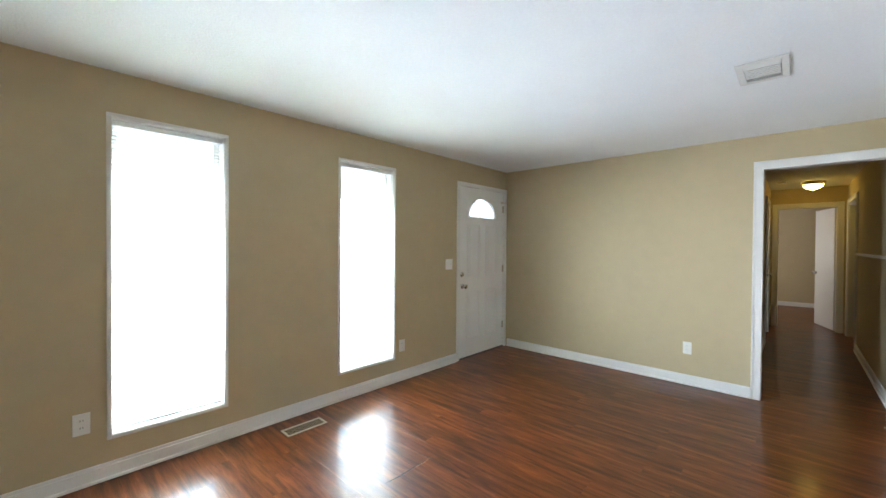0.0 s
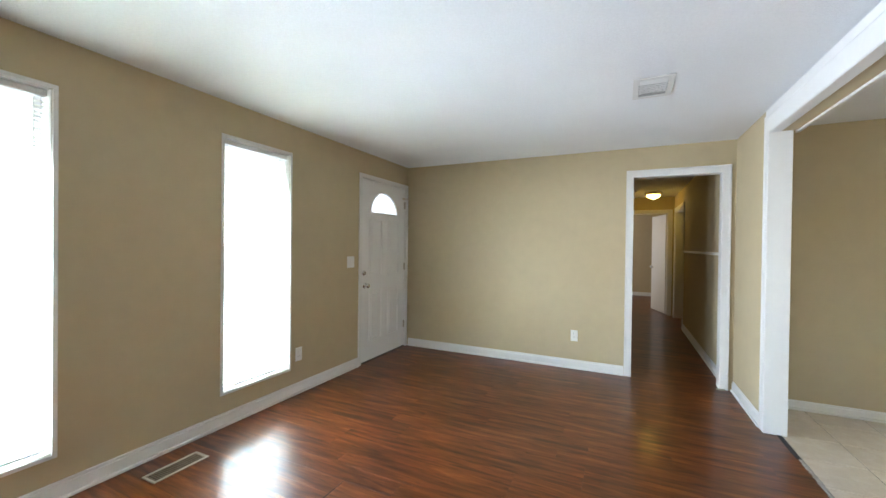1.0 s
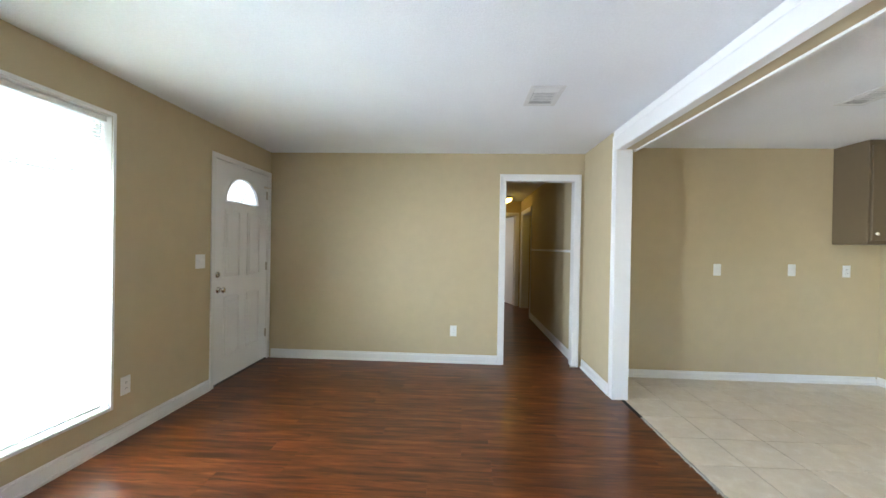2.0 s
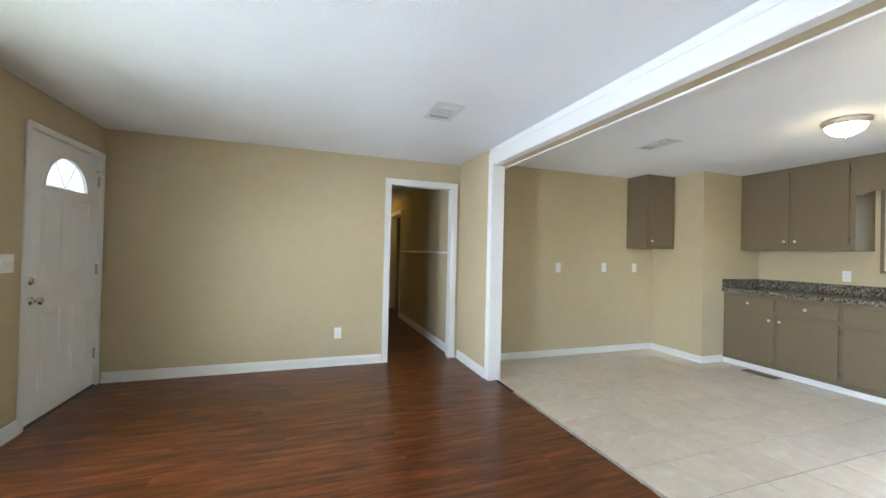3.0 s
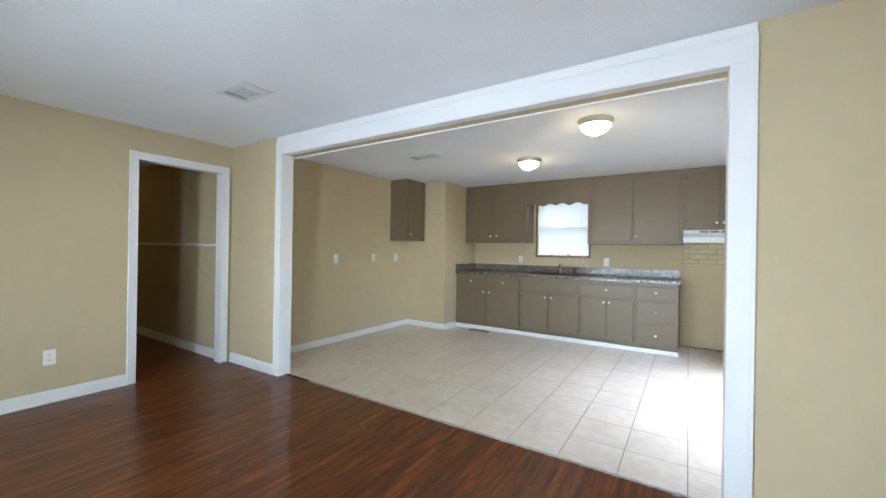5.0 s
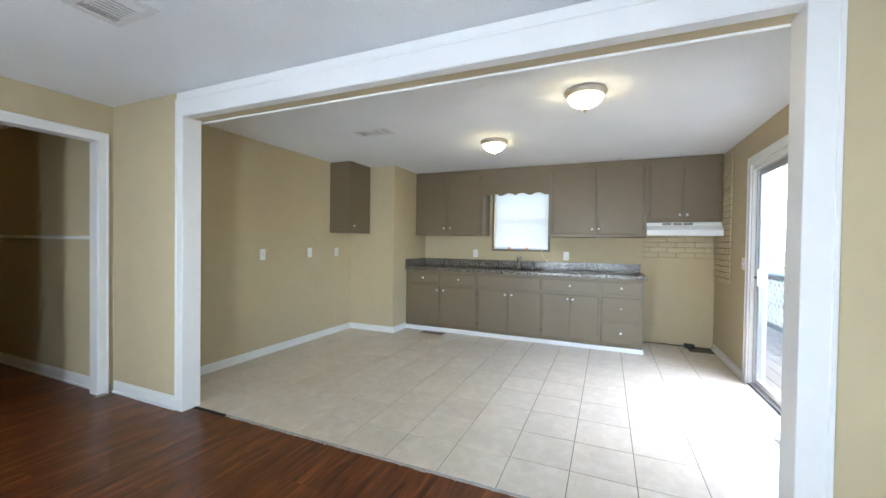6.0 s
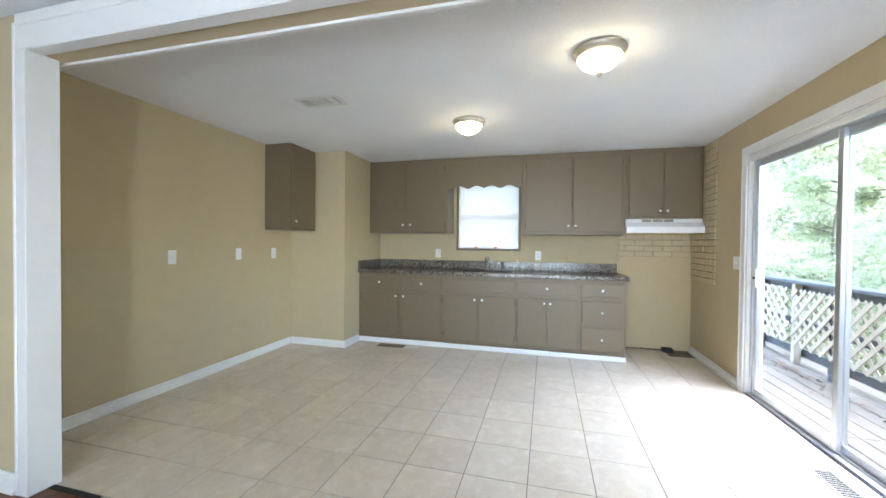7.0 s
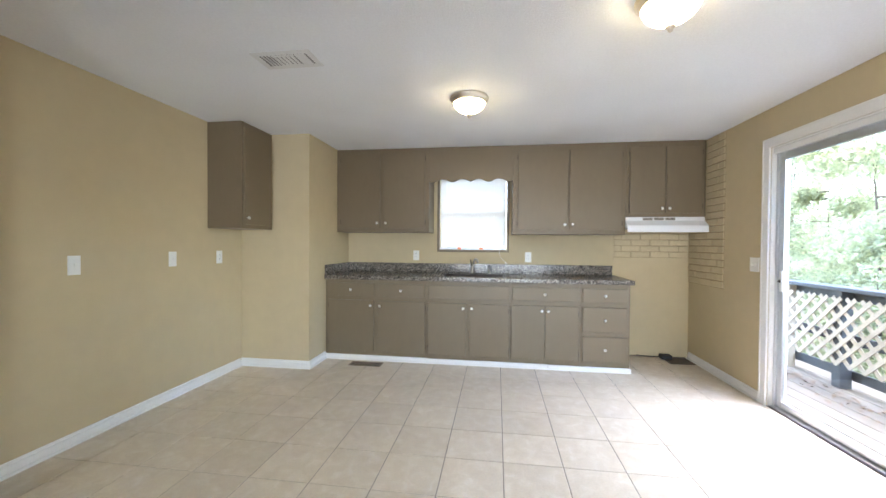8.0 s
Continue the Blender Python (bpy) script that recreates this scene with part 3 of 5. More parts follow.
kw = thing("window_3", (KX + 0.05, 1.867, 1.2), "kitchen window with taupe frame and bright daylight", "window", kind="structure")
bm = bmesh.new()
for d in ((KX - 0.014, KX, 1.432, 1.462, 1.175, 2.16), (KX - 0.014, KX, 2.272, 2.302, 1.175, 2.16), (KX - 0.014, KX, 1.462, 2.272, 1.175, 1.205), (KX - 0.014, KX, 1.462, 2.272, 2.13, 2.16)):
    box(bm, *d, bevel=0.002)
part("window_frame", bm, TAUPE, kw, "taupe painted window trim")
part("window_sill", boxed(KX - 0.005, KX + 0.10, 1.464, 2.270, 1.206, 1.218, bevel=0.002), ALUMINIUM, kw, "grey metal sill")
bm = bmesh.new()
for d in ((KX + 0.085, KX + 0.11, 1.466, 1.49, 1.22, 2.128), (KX + 0.085, KX + 0.11, 2.244, 2.268, 1.22, 2.128), (KX + 0.085, KX + 0.11, 1.49, 2.244, 1.22, 1.25),
          (KX + 0.085, KX + 0.11, 1.49, 2.244, 2.10, 2.128), (KX + 0.08, KX + 0.11, 1.49, 2.244, 1.63, 1.665)):
    box(bm, *d, bevel=0.002)
part("sash", bm, ALUMINIUM, kw, "grey metal sashes")
for z in ((1.25, 1.63), (1.665, 2.10)):
    p = part("pane", boxed(KX + 0.096, KX + 0.099, 1.488, 2.246, *z), GLASS, kw)
    p.visible_shadow = False
blind(KX + 0.04, 1.468, 2.266, 1.22, 2.126, "white horizontal blind lowered and closed over the sink window", 2.19, radians(78), SLAT_CLOSED)
# unseen blind behind the bedroom lamp, added to block the blue sky
blind(-1.872, 9.905, 11.395, 0.805, 1.995, "unseen white blind added to close off the sky in the bedroom", None, radians(78), SLAT_CLOSED)
for y in (2.03, 1.765):
    solid("paper_tag", boxed(KX - 0.008, KX - 0.006, y - 0.022, y + 0.022, 1.208, 1.232), ORANGE, "small orange tag stuck to the window sill", "tag", group="orange tags")
bm = bmesh.new()
pts = [(KX - 0.02, 1.49, 2.0), (KX - 0.02, 1.487, 1.5), (KX - 0.022, 1.50, 1.32), (KX - 0.03, 1.53, 1.23), (KX - 0.03, 1.55, 1.15), (KX - 0.03, 1.51, 1.09), (KX - 0.03, 1.47, 1.06)]
for a, b in zip(pts, pts[1:]):
    rod(bm, a, b, 0.0018, seg=6)
rod(bm, pts[-1], (KX - 0.03, 1.465, 1.03), 0.009, 0.005, 8)
solid("blind_cord", bm, PLASTIC, "white pull cord hanging from the kitchen blind", "cord")

# ---- front door ----
door = thing("door_1", (WX - 0.03, 3.925, 0.0), "white six-panel steel front door with a fan window, closed", "door", kind="structure")
XF = WX - 0.012
D0, D1, DT = 3.462, 4.391, 2.078
FC, FW, FH, FZ = 3.925, 0.272, 0.235, 1.722
bm = boxed(XF - 0.04, XF, D0, D1, 0.014, FZ)
N = 24
arc = [(FC - FW * math.cos(math.pi * i / N), FZ + FH * math.sin(math.pi * i / N)) for i in range(N + 1)]
rim = []
for i in range(N + 1):
    c, s = -math.cos(math.pi * i / N), math.sin(math.pi * i / N)
    k = min((D1 - FC if c > 0 else FC - D0) / max(abs(c), 1e-6), (DT - FZ) / max(s, 1e-6))
    rim.append((FC + c * k, FZ + s * k))
for x, flip in ((XF, False), (XF - 0.04, True)):
    va = [bm.verts.new((x, *p)) for p in arc]
    vr = [bm.verts.new((x, *p)) for p in rim]
    for i in range(N):
        bm.faces.new((va[i], va[i + 1], vr[i + 1], vr[i]))
        a, b = rim[i], rim[i + 1]
        if abs(a[0] - b[0]) > 1e-4 and abs(a[1] - b[1]) > 1e-4:
            corner = bm.verts.new((x, D0 if a[0] < FC else D1, DT))
            bm.faces.new((vr[i], vr[i + 1], corner))
for p, q in zip(arc, arc[1:]):
    bm.faces.new([bm.verts.new(c) for c in ((XF, *p), (XF, *q), (XF - 0.04, *q), (XF - 0.04, *p))])
for (a, b) in (((D0, FZ), (D0, DT)), ((D0, DT), (D1, DT)), ((D1, DT), (D1, FZ))):
    bm.faces.new([bm.verts.new(c) for c in ((XF, *a), (XF, *b), (XF - 0.04, *b), (XF - 0.04, *a))])
bmesh.ops.recalc_face_normals(bm, faces=bm.faces)
slab = part("slab", bm, DOOR, door)
for y0, y1, z0, z1 in ((3.62, 3.865, 0.985, 1.632), (3.995, 4.235, 0.985, 1.632), (3.62, 3.865, 0.235, 0.805), (3.995, 4.235, 0.235, 0.805)):
    bm = bmesh.new()
    for d in ((y0, y0 + 0.014, z0, z1), (y1 - 0.014, y1, z0, z1), (y0 + 0.014, y1 - 0.014, z0, z0 + 0.014), (y0 + 0.014, y1 - 0.014, z1 - 0.014, z1)):
        box(bm, XF - 0.002, XF + 0.013, *d, bevel=0.004)
    box(bm, XF - 0.002, XF + 0.008, y0 + 0.04, y1 - 0.04, z0 + 0.04, z1 - 0.04, bevel=0.007)
    part("panel_moulding", bm, DOOR, door)
bm = bmesh.new()
for k0, k1 in ((1.0, 1.07),):
    for i in range(N):
        q = [(FC + (arc[j][0] - FC) * k, FZ + (arc[j][1] - FZ) * k) for j, k in ((i, k0), (i + 1, k0), (i + 1, k1), (i, k1))]
        prism(bm, q, "x", XF - 0.001, XF + 0.007)
box(bm, XF - 0.001, XF + 0.008, FC - FW * 1.07, FC + FW * 1.07, FZ - 0.02, FZ)
fan = part("fan_window", bm, DOOR, door, "half-round white fan window frame")
bm = prism(bmesh.new(), arc, "x", XF - 0.022, XF - 0.018)
part("pane", bm, FROST, fan, "frosted half-round pane")
for a in (60, 120):
    part("muntin", rod(bmesh.new(), (XF - 0.014, FC, FZ), (XF - 0.014, FC + FW * math.cos(radians(a)), FZ + FH * math.sin(radians(a))), 0.004, seg=6), DOOR, fan)
bm = lathe(bmesh.new(), [(0.030, 0), (0.031, 0.006), (0.012, 0.010), (0.011, 0.03), (0.024, 0.038), (0.029, 0.050), (0.026, 0.062), (0.012, 0.068)], (XF, 3.535, 0.878), "x")
part("door_knob", bm, CHROME, door, "satin chrome round knob", True)
bm = lathe(bmesh.new(), [(0.030, 0), (0.030, 0.008), (0.022, 0.016), (0.010, 0.018)], (XF, 3.522, 1.02), "x")
box(bm, XF + 0.016, XF + 0.030, 3.518, 3.526, 1.002, 1.038, bevel=0.002)
part("deadbolt", bm, CHROME, door, "satin chrome deadbolt")
for z in (0.30, 1.06, 1.86):
    bm = boxed(XF - 0.002, XF + 0.003, 4.372, 4.398, z - 0.045, z + 0.045, bevel=0.001)
    rod(bm, (XF + 0.006, 4.394, z - 0.046), (XF + 0.006, 4.394, z + 0.046), 0.006, seg=8)
    part("hinge", bm, GREY_GRILLE, door, "brass-toned hinge")
bm = boxed(XF, XF + 0.004, 4.33, 4.385, 1.935, 1.96)
rod(bm, (XF + 0.004, 4.36, 1.948), (XF + 0.05, 4.40, 1.945), 0.006, seg=8)
part("door_stop", bm, NICKEL, door)
structure("door_sill", [(WX - T, WX + 0.004, 3.458, 4.395, 0.001, 0.012)], DARK_STEEL, "dark metal threshold of the front door", "threshold")
# out of view, added to keep sky light off the upper blind slats
structure("shade_soffit", [(WX - 3.2, WX - T - 0.002, -1.0, 6.0, 2.2, 2.3)], TRIM, "unseen white soffit added to shade the front windows", "soffit")
structure("porch_slab", [(WX - 2.2, WX - T - 0.005, 1.0, 6.0, -0.25, -0.03)], MORTAR, "plain concrete porch slab", "porch")

# ---- plates on the walls ----


def plate(name, centre, normal, kind_of, label, group):
    """Wall plate 70 x 115 mm at centre, facing normal (axis, sign)."""
    ax, sg = normal
    ob = thing(name, centre, label, name.replace("_", " "), group)
    cx, cy, cz = centre
    def b(u0, u1, z0, z1, d0, d1, bev):
        if ax == "x":
            return boxed(cx + sg * d0, cx + sg * d1, cy + u0, cy + u1, cz + z0, cz + z1, bevel=bev)
        return boxed(cx + u0, cx + u1, cy + sg * d0, cy + sg * d1, cz + z0, cz + z1, bevel=bev)
    wide = 0.058 if kind_of == "double" else 0.037
    part("cover", b(-wide, wide, -0.06, 0.06, 0.0, 0.006, 0.002), PLASTIC, ob)
    if kind_of == "outlet":
        for dz in (-0.02, 0.02):
            s = part("socket", b(-0.017, 0.017, dz - 0.015, dz + 0.015, 0.006, 0.008, 0.001), PLASTIC, ob)
            for du in (-0.006, 0.006):
                part("slot", b(du - 0.0012, du + 0.0012, dz - 0.004, dz + 0.006, 0.008, 0.0084, 0), HOLLOW, s)
    else:
        for du in ((-0.023, 0.023) if kind_of == "double" else (0,)):
            part("toggle", b(du - 0.005, du + 0.005, -0.012, 0.014, 0.006, 0.016, 0.002), PLASTIC, ob)
    return ob


plate("outlet", (WX, 0.204, 0.355), ("x", 1), "outlet", "white wall outlet above the baseboard", "outlets")
plate("outlet", (WX, 2.568, 0.352), ("x", 1), "outlet", "white wall outlet above the baseboard", "outlets")
plate("outlet", (-0.742, EY, 0.364), ("y", -1), "outlet", "white wall outlet above the baseboard", "outlets")
plate("light_switch", (WX, 3.277, 1.152), ("x", 1), "double", "white double light switch beside the front door", "switches")
plate("outlet", (KX, 2.566, 1.128), ("x", -1), "outlet", "white wall outlet over the granite backsplash", "outlets")
plate("outlet", (KX, 1.205, 1.120), ("x", -1), "outlet", "white wall outlet over the granite backsplash", "outlets")
plate("light_switch", (1.955, KY1, 1.127), ("y", -1), "single", "white light switch on the kitchen wall", "switches")
plate("light_switch", (2.685, KY1, 1.137), ("y", -1), "single", "white light switch on the kitchen wall", "switches")
plate("outlet", (3.212, KY1, 1.135), ("y", -1), "outlet", "white wall outlet under the small cabinet", "outlets")
plate("light_switch", (3.455, KY0, 1.12), ("y", 1), "double", "white double light switch beside the sliding door", "switches")

# ---- kitchen cabinets ----
BX, UX = 3.92, 4.21


def knob_at(parent, x, y, z, mat=None, axis="x", sg=-1):
    prof = [(0.007, 0), (0.006, 0.010), (0.013, 0.015), (0.016, 0.021), (0.013, 0.027), (0.004, 0.029)]
    prof = [(r, sg * h) for r, h in prof]
    part("knob", lathe(bmesh.new(), prof, (x, y, z), axis, 14), mat or KNOB, parent, "round chrome knob", True)


def hinge_at(parent, x, y, z):
    bm = boxed(x - 0.003, x + 0.001, y - 0.006, y + 0.006, z - 0.022, z + 0.022, bevel=0.001)
    rod(bm, (x - 0.004, y, z - 0.024), (x - 0.004, y, z + 0.024), 0.0035, seg=8)
    part("hinge", bm, HINGE, parent, "taupe painted butt hinge")


def cab_door(unit, fx, y_hi, y_lo, z0, z1, knob_side, knob_z):
    d = part("cabinet_door", boxed(fx - 0.019, fx - 0.0005, y_lo, y_hi, z0, z1, bevel=0.004, seg=2), TAUPE, unit)
    ky = y_lo + 0.03 if knob_side == "lo" else y_hi - 0.03
    knob_at(d, fx - 0.019, ky, knob_z)
    hy = y_hi + 0.004 if knob_side == "lo" else y_lo - 0.004
    for hz in (z0 + 0.07, z1 - 0.07):
        hinge_at(d, fx - 0.006, hy, hz)
    return d


def drawer(unit, fx, y_hi, y_lo, z0, z1, knob=True):
    d = part("drawer_front", boxed(fx - 0.019, fx - 0.0005, y_lo, y_hi, z0, z1, bevel=0.004, seg=2), TAUPE, unit)
    if knob:
        knob_at(d, fx - 0.019, (y_hi + y_lo) / 2, (z0 + z1) / 2)
    return d


def base_unit(y_hi, y_lo, label):
    u = thing("base_cabinet", (BX + 0.3, (y_hi + y_lo) / 2, 0.0), label, "cabinet", "base cabinets")
    bm = boxed(BX, KX - 0.002, y_lo, y_hi, 0.052, 0.878)
    box(bm, BX + 0.004, KX - 0.002, y_lo + 0.001, y_hi - 0.001, 0.001, 0.052)
    part("body", bm, TAUPE, u)
    return u


u = base_unit(3.446, 2.310, "taupe painted base cabinet with two drawers over two doors")
drawer(u, BX, 3.405, 2.889, 0.700, 0.842)
drawer(u, BX, 2.846, 2.332, 0.700, 0.838)
cab_door(u, BX, 3.41, 2.893, 0.102, 0.656, "lo", 0.60)
cab_door(u, BX, 2.852, 2.330, 0.102, 0.652, "hi", 0.60)
u = base_unit(2.309, 1.436, "taupe painted sink cabinet with a false drawer panel")
drawer(u, BX, 2.289, 1.456, 0.698, 0.836, False)
cab_door(u, BX, 2.294, 1.889, 0.102, 0.648, "lo", 0.60)
cab_door(u, BX, 1.859, 1.452, 0.102, 0.648, "hi", 0.60)
u = base_unit(1.435, 0.738, "taupe painted base cabinet with a wide drawer over two doors")
drawer(u, BX, 1.412, 0.763, 0.698, 0.834)
cab_door(u, BX, 1.420, 1.087, 0.100, 0.648, "lo", 0.60)
cab_door(u, BX, 1.083, 0.757, 0.100, 0.648, "hi", 0.60)
u = base_unit(0.737, 0.262, "taupe painted base cabinet with three drawers")
drawer(u, BX, 0.716, 0.289, 0.698, 0.834)
drawer(u, BX, 0.714, 0.289, 0.399, 0.646)
drawer(u, BX, 0.714, 0.289, 0.100, 0.353)


def wall_unit(y_hi, y_lo, z0, label, name="wall_cabinet"):
    u = thing(name, (UX + 0.17, (y_hi + y_lo) / 2, z0), label, "cabinet", "wall cabinets")
    part("body", boxed(UX, KX - 0.002, y_lo, y_hi, z0, H - 0.004, bevel=0.002), TAUPE, u)
    return u


u = wall_unit(3.446, 2.345, 1.404, "taupe painted wall cabinet with two doors beside the window")
cab_door(u, UX, 3.393, 2.919, 1.45, 2.312, "lo", 1.507)
cab_door(u, UX, 2.876, 2.392, 1.45, 2.312, "hi", 1.507)
u = wall_unit(1.406, 0.226, 1.386, "taupe painted wall cabinet with two doors beside the window")
cab_door(u, UX, 1.350, 0.822, 1.433, 2.302, "lo", 1.49)
cab_door(u, UX, 0.802, 0.266, 1.433, 2.302, "hi", 1.49)
u = wall_unit(0.225, -0.553, 1.574, "taupe painted short wall cabinet over the range hood")
cab_door(u, UX, 0.190, -0.153, 1.612, 2.312, "lo", 1.66)
cab_door(u, UX, -0.168, -0.518, 1.612, 2.312, "hi", 1.66)
# scalloped board over the window
V0, V1 = 1.4065, 2.3445
out = [(V1, H - 0.004), (V0, H - 0.004), (V0, 1.972)]
for k in range(4):
    a, b = V0 + 0.06 + k * (V1 - V0 - 0.12) / 4, V0 + 0.06 + (k + 1) * (V1 - V0 - 0.12) / 4
    for i in range(13):
        f = i / 12
        # steep at the ends and the middle of the board, easing into the valleys between
        g = f if k % 2 == 0 else 1 - f
        lift = math.sin(math.pi * g) ** 0.8 if g < 0.5 else 0.5 - 0.5 * math.cos(2 * math.pi * g)
        out.append((a + f * (b - a), 1.970 + 0.034 * lift))
out.append((V1, 1.972))
clean = [out[0]]
for p in out[1:]:
    if math.dist(p, clean[-1]) > 1e-4:
        clean.append(p)
solid("window_valance", prism(bmesh.new(), clean, "x", UX + 0.001, UX + 0.019), TAUPE, "taupe painted wooden valance with a scalloped lower edge", "valance")

small = thing("wall_cabinet", (3.3, KY1 - 0.18, 1.405), "small taupe painted wall cabinet with one door on the plain wall", "cabinet", "wall cabinets")
part("body", boxed(3.064, 3.530, 3.848, KY1 - 0.002, 1.405, H - 0.004, bevel=0.002), TAUPE, small)
d = part("cabinet_door", boxed(3.085, 3.500, 3.829, 3.8475, 1.440, 2.315, bevel=0.004, seg=2), TAUPE, small)
knob_at(d, 3.115, 3.829, 1.50, axis="y")
for z in (1.52, 2.24):
    bm = rod(bmesh.new(), (3.507, 3.842, z - 0.024), (3.507, 3.842, z + 0.024), 0.005, seg=8)
    part("hinge", bm, DARK_STEEL, d)

# ---- granite worktop, sink, tap ----
CX = 3.885
SK = (4.035, 4.40, 1.50, 2.17)
top = thing("worktop", (4.2, 1.85, 0.885), "speckled grey granite worktop with a low backsplash", "worktop")
bm = bmesh.new()
for d in ((CX, SK[0], 0.236, 3.446), (SK[1], KX - 0.002, 0.236, 3.446), (SK[0], SK[1], 0.236, SK[2]), (SK[0], SK[1], SK[3], 3.446)):
    box(bm, *d, 0.886, 0.924)
part("slab", bm, GRANITE, top)
part("front_edge", boxed(CX - 0.012, CX + 0.002, 0.232, 3.447, 0.880, 0.9255, bevel=0.006, seg=2), GRANITE, top)
part("backsplash", boxed(KX - 0.024, KX - 0.001, 0.256, 3.446, 0.9245, 1.034, bevel=0.002), GRANITE, top)
part("side_splash", boxed(3.886, KX - 0.025, 3.424, 3.4475, 0.9245, 1.034, bevel=0.002), GRANITE, top)
sink = thing("sink", (4.22, 1.835, 0.75), "stainless steel undermount sink basin", "sink")
bm = bmesh.new()
x0, x1, y0, y1 = SK[0] - 0.012, SK[1] + 0.012, SK[2] - 0.012, SK[3] + 0.012
for d in ((x0, x0 + 0.012, y0, y1, 0.72, 0.885), (x1 - 0.012, x1, y0, y1, 0.72, 0.885), (x0 + 0.012, x1 - 0.012, y0, y0 + 0.012, 0.72, 0.885),
          (x0 + 0.012, x1 - 0.012, y1 - 0.012, y1, 0.72, 0.885), (x0 + 0.012, x1 - 0.012, y0 + 0.012, y1 - 0.012, 0.71, 0.722)):
    box(bm, *d)
part("basin", bm, STEEL, sink)
bm = bmesh.new()
for d in ((SK[0] - 0.004, SK[0] + 0.010, SK[2], SK[3]), (SK[1] - 0.010, SK[1] + 0.004, SK[2], SK[3]), (SK[0] + 0.010, SK[1] - 0.010, SK[2] - 0.004, SK[2] + 0.010), (SK[0] + 0.010, SK[1] - 0.010, SK[3] - 0.010, SK[3] + 0.004)):
    box(bm, *d, 0.880, 0.8855, bevel=0.002)
part("rim", bm, STEEL, sink)
# added dark lining that gives the cut edge its shadow
bm = bmesh.new()
for d in ((SK[0] + 0.001, SK[0] + 0.004, SK[2] + 0.004, SK[3] - 0.004), (SK[1] - 0.004, SK[1] - 0.001, SK[2] + 0.004, SK[3] - 0.004),
          (SK[0] + 0.004, SK[1] - 0.004, SK[2] + 0.001, SK[2] + 0.004), (SK[0] + 0.004, SK[1] - 0.004, SK[3] - 0.004, SK[3] - 0.001)):
    box(bm, *d, 0.8858, 0.922)
part("shade_liner", bm, DARK_STEEL, sink, "dark liner added for the shadow inside the sink cutout")
part("drain", lathe(bmesh.new(), [(0.045, 0), (0.045, 0.004), (0.03, 0.004), (0.028, 0.001)], (4.22, 1.835, 0.722)), CHROME, sink)
tap = thing("tap", (4.47, 1.86, 0.925), "single-lever kitchen tap behind the sink", "tap")
bm = lathe(bmesh.new(), [(0.032, 0), (0.03, 0.008), (0.021, 0.014), (0.020, 0.075), (0.017, 0.085)], (4.47, 1.86, 0.925))
part("body", bm, TAP, tap, "", True)
bm = bmesh.new()
pts = [(4.47, 1.86, 0.98), (4.455, 1.85, 1.04), (4.42, 1.835, 1.085), (4.37, 1.815, 1.10), (4.33, 1.80, 1.09), (4.305, 1.79, 1.06)]
for a, b in zip(pts, pts[1:]):
    rod(bm, a, b, 0.012, seg=10)
part("spout", bm, TAP, tap, "", True)
part("lever", rod(bmesh.new(), (4.47, 1.875, 1.005), (4.48, 1.885, 1.085), 0.010, 0.007, 10), DARK_STEEL, tap, "dark lever handle")
spray = thing("side_sprayer", (4.47, 1.66, 0.925), "black-handled side sprayer beside the tap", "sprayer")
part("base", lathe(bmesh.new(), [(0.022, 0), (0.02, 0.012), (0.012, 0.02)], (4.47, 1.66, 0.925)), TAP, spray)
part("spray_head", rod(bmesh.new(), (4.47, 1.66, 0.94), (4.45, 1.658, 1.03), 0.010, 0.014, 10), TAP, spray)
part("trigger", boxed(4.432, 4.446, 1.652, 1.664, 0.985, 1.04, bevel=0.003), DARK_STEEL, spray, "black trigger")

# ---- range hood ----
hood = thing("range_hood", (4.35, -0.165, 1.41), "white enamel under-cabinet range hood", "range hood")
prof = [(KX - 0.004, 1.5715), (UX + 0.006, 1.5715), (UX - 0.006, 1.530), (UX - 0.075, 1.478), (UX - 0.075, 1.412), (UX - 0.062, 1.410), (UX - 0.058, 1.455), (KX - 0.004, 1.455)]
part("shell", prism(bmesh.new(), prof, "y", -0.552, 0.224), ALMOND, hood)
part("lip", boxed(UX - 0.079, UX - 0.0755, -0.552, 0.1, 1.412, 1.452, bevel=0.001), ALMOND, hood)
for y0 in (0.055, -0.055, -0.165):
    g = part("vent", boxed(UX - 0.008, UX + 0.0015, y0 - 0.10, y0, 1.535, 1.565, bevel=0.001), GREY_GRILLE, hood, "grey slotted vent")
    for k in range(5):
        part("slot", boxed(UX - 0.0085, UX - 0.0078, y0 - 0.095, y0 - 0.005, 1.538 + 0.0055 * k, 1.5405 + 0.0055 * k), HOLLOW, g)
for y0 in (-0.32, -0.37, -0.42):
    part("switch", boxed(UX - 0.008, UX + 0.0, y0 - 0.012, y0 + 0.012, 1.543, 1.556, bevel=0.001), PLASTIC, hood)

# ---- stove bay: floor vent hole and gas stub ----
structure("floor_patch", [(4.30, 4.55, -0.54, -0.28, 0.0005, 0.004)], SUBFLOOR, "bare brown patch in the floor of the stove bay", "floor")
structure("trim_bay_gap", [(KX - 0.010, KX - 0.0005, -0.545, 0.236, 0.0005, 0.009)], SUBFLOOR, "dark unfinished edge along the stove bay wall", "trim")
solid("power_box", boxed(4.44, 4.53, -0.36, -0.25, 0.004, 0.05, bevel=0.006, seg=2), RUBBER, "black range outlet box lying on the floor", "outlet box")
bm = bmesh.new()
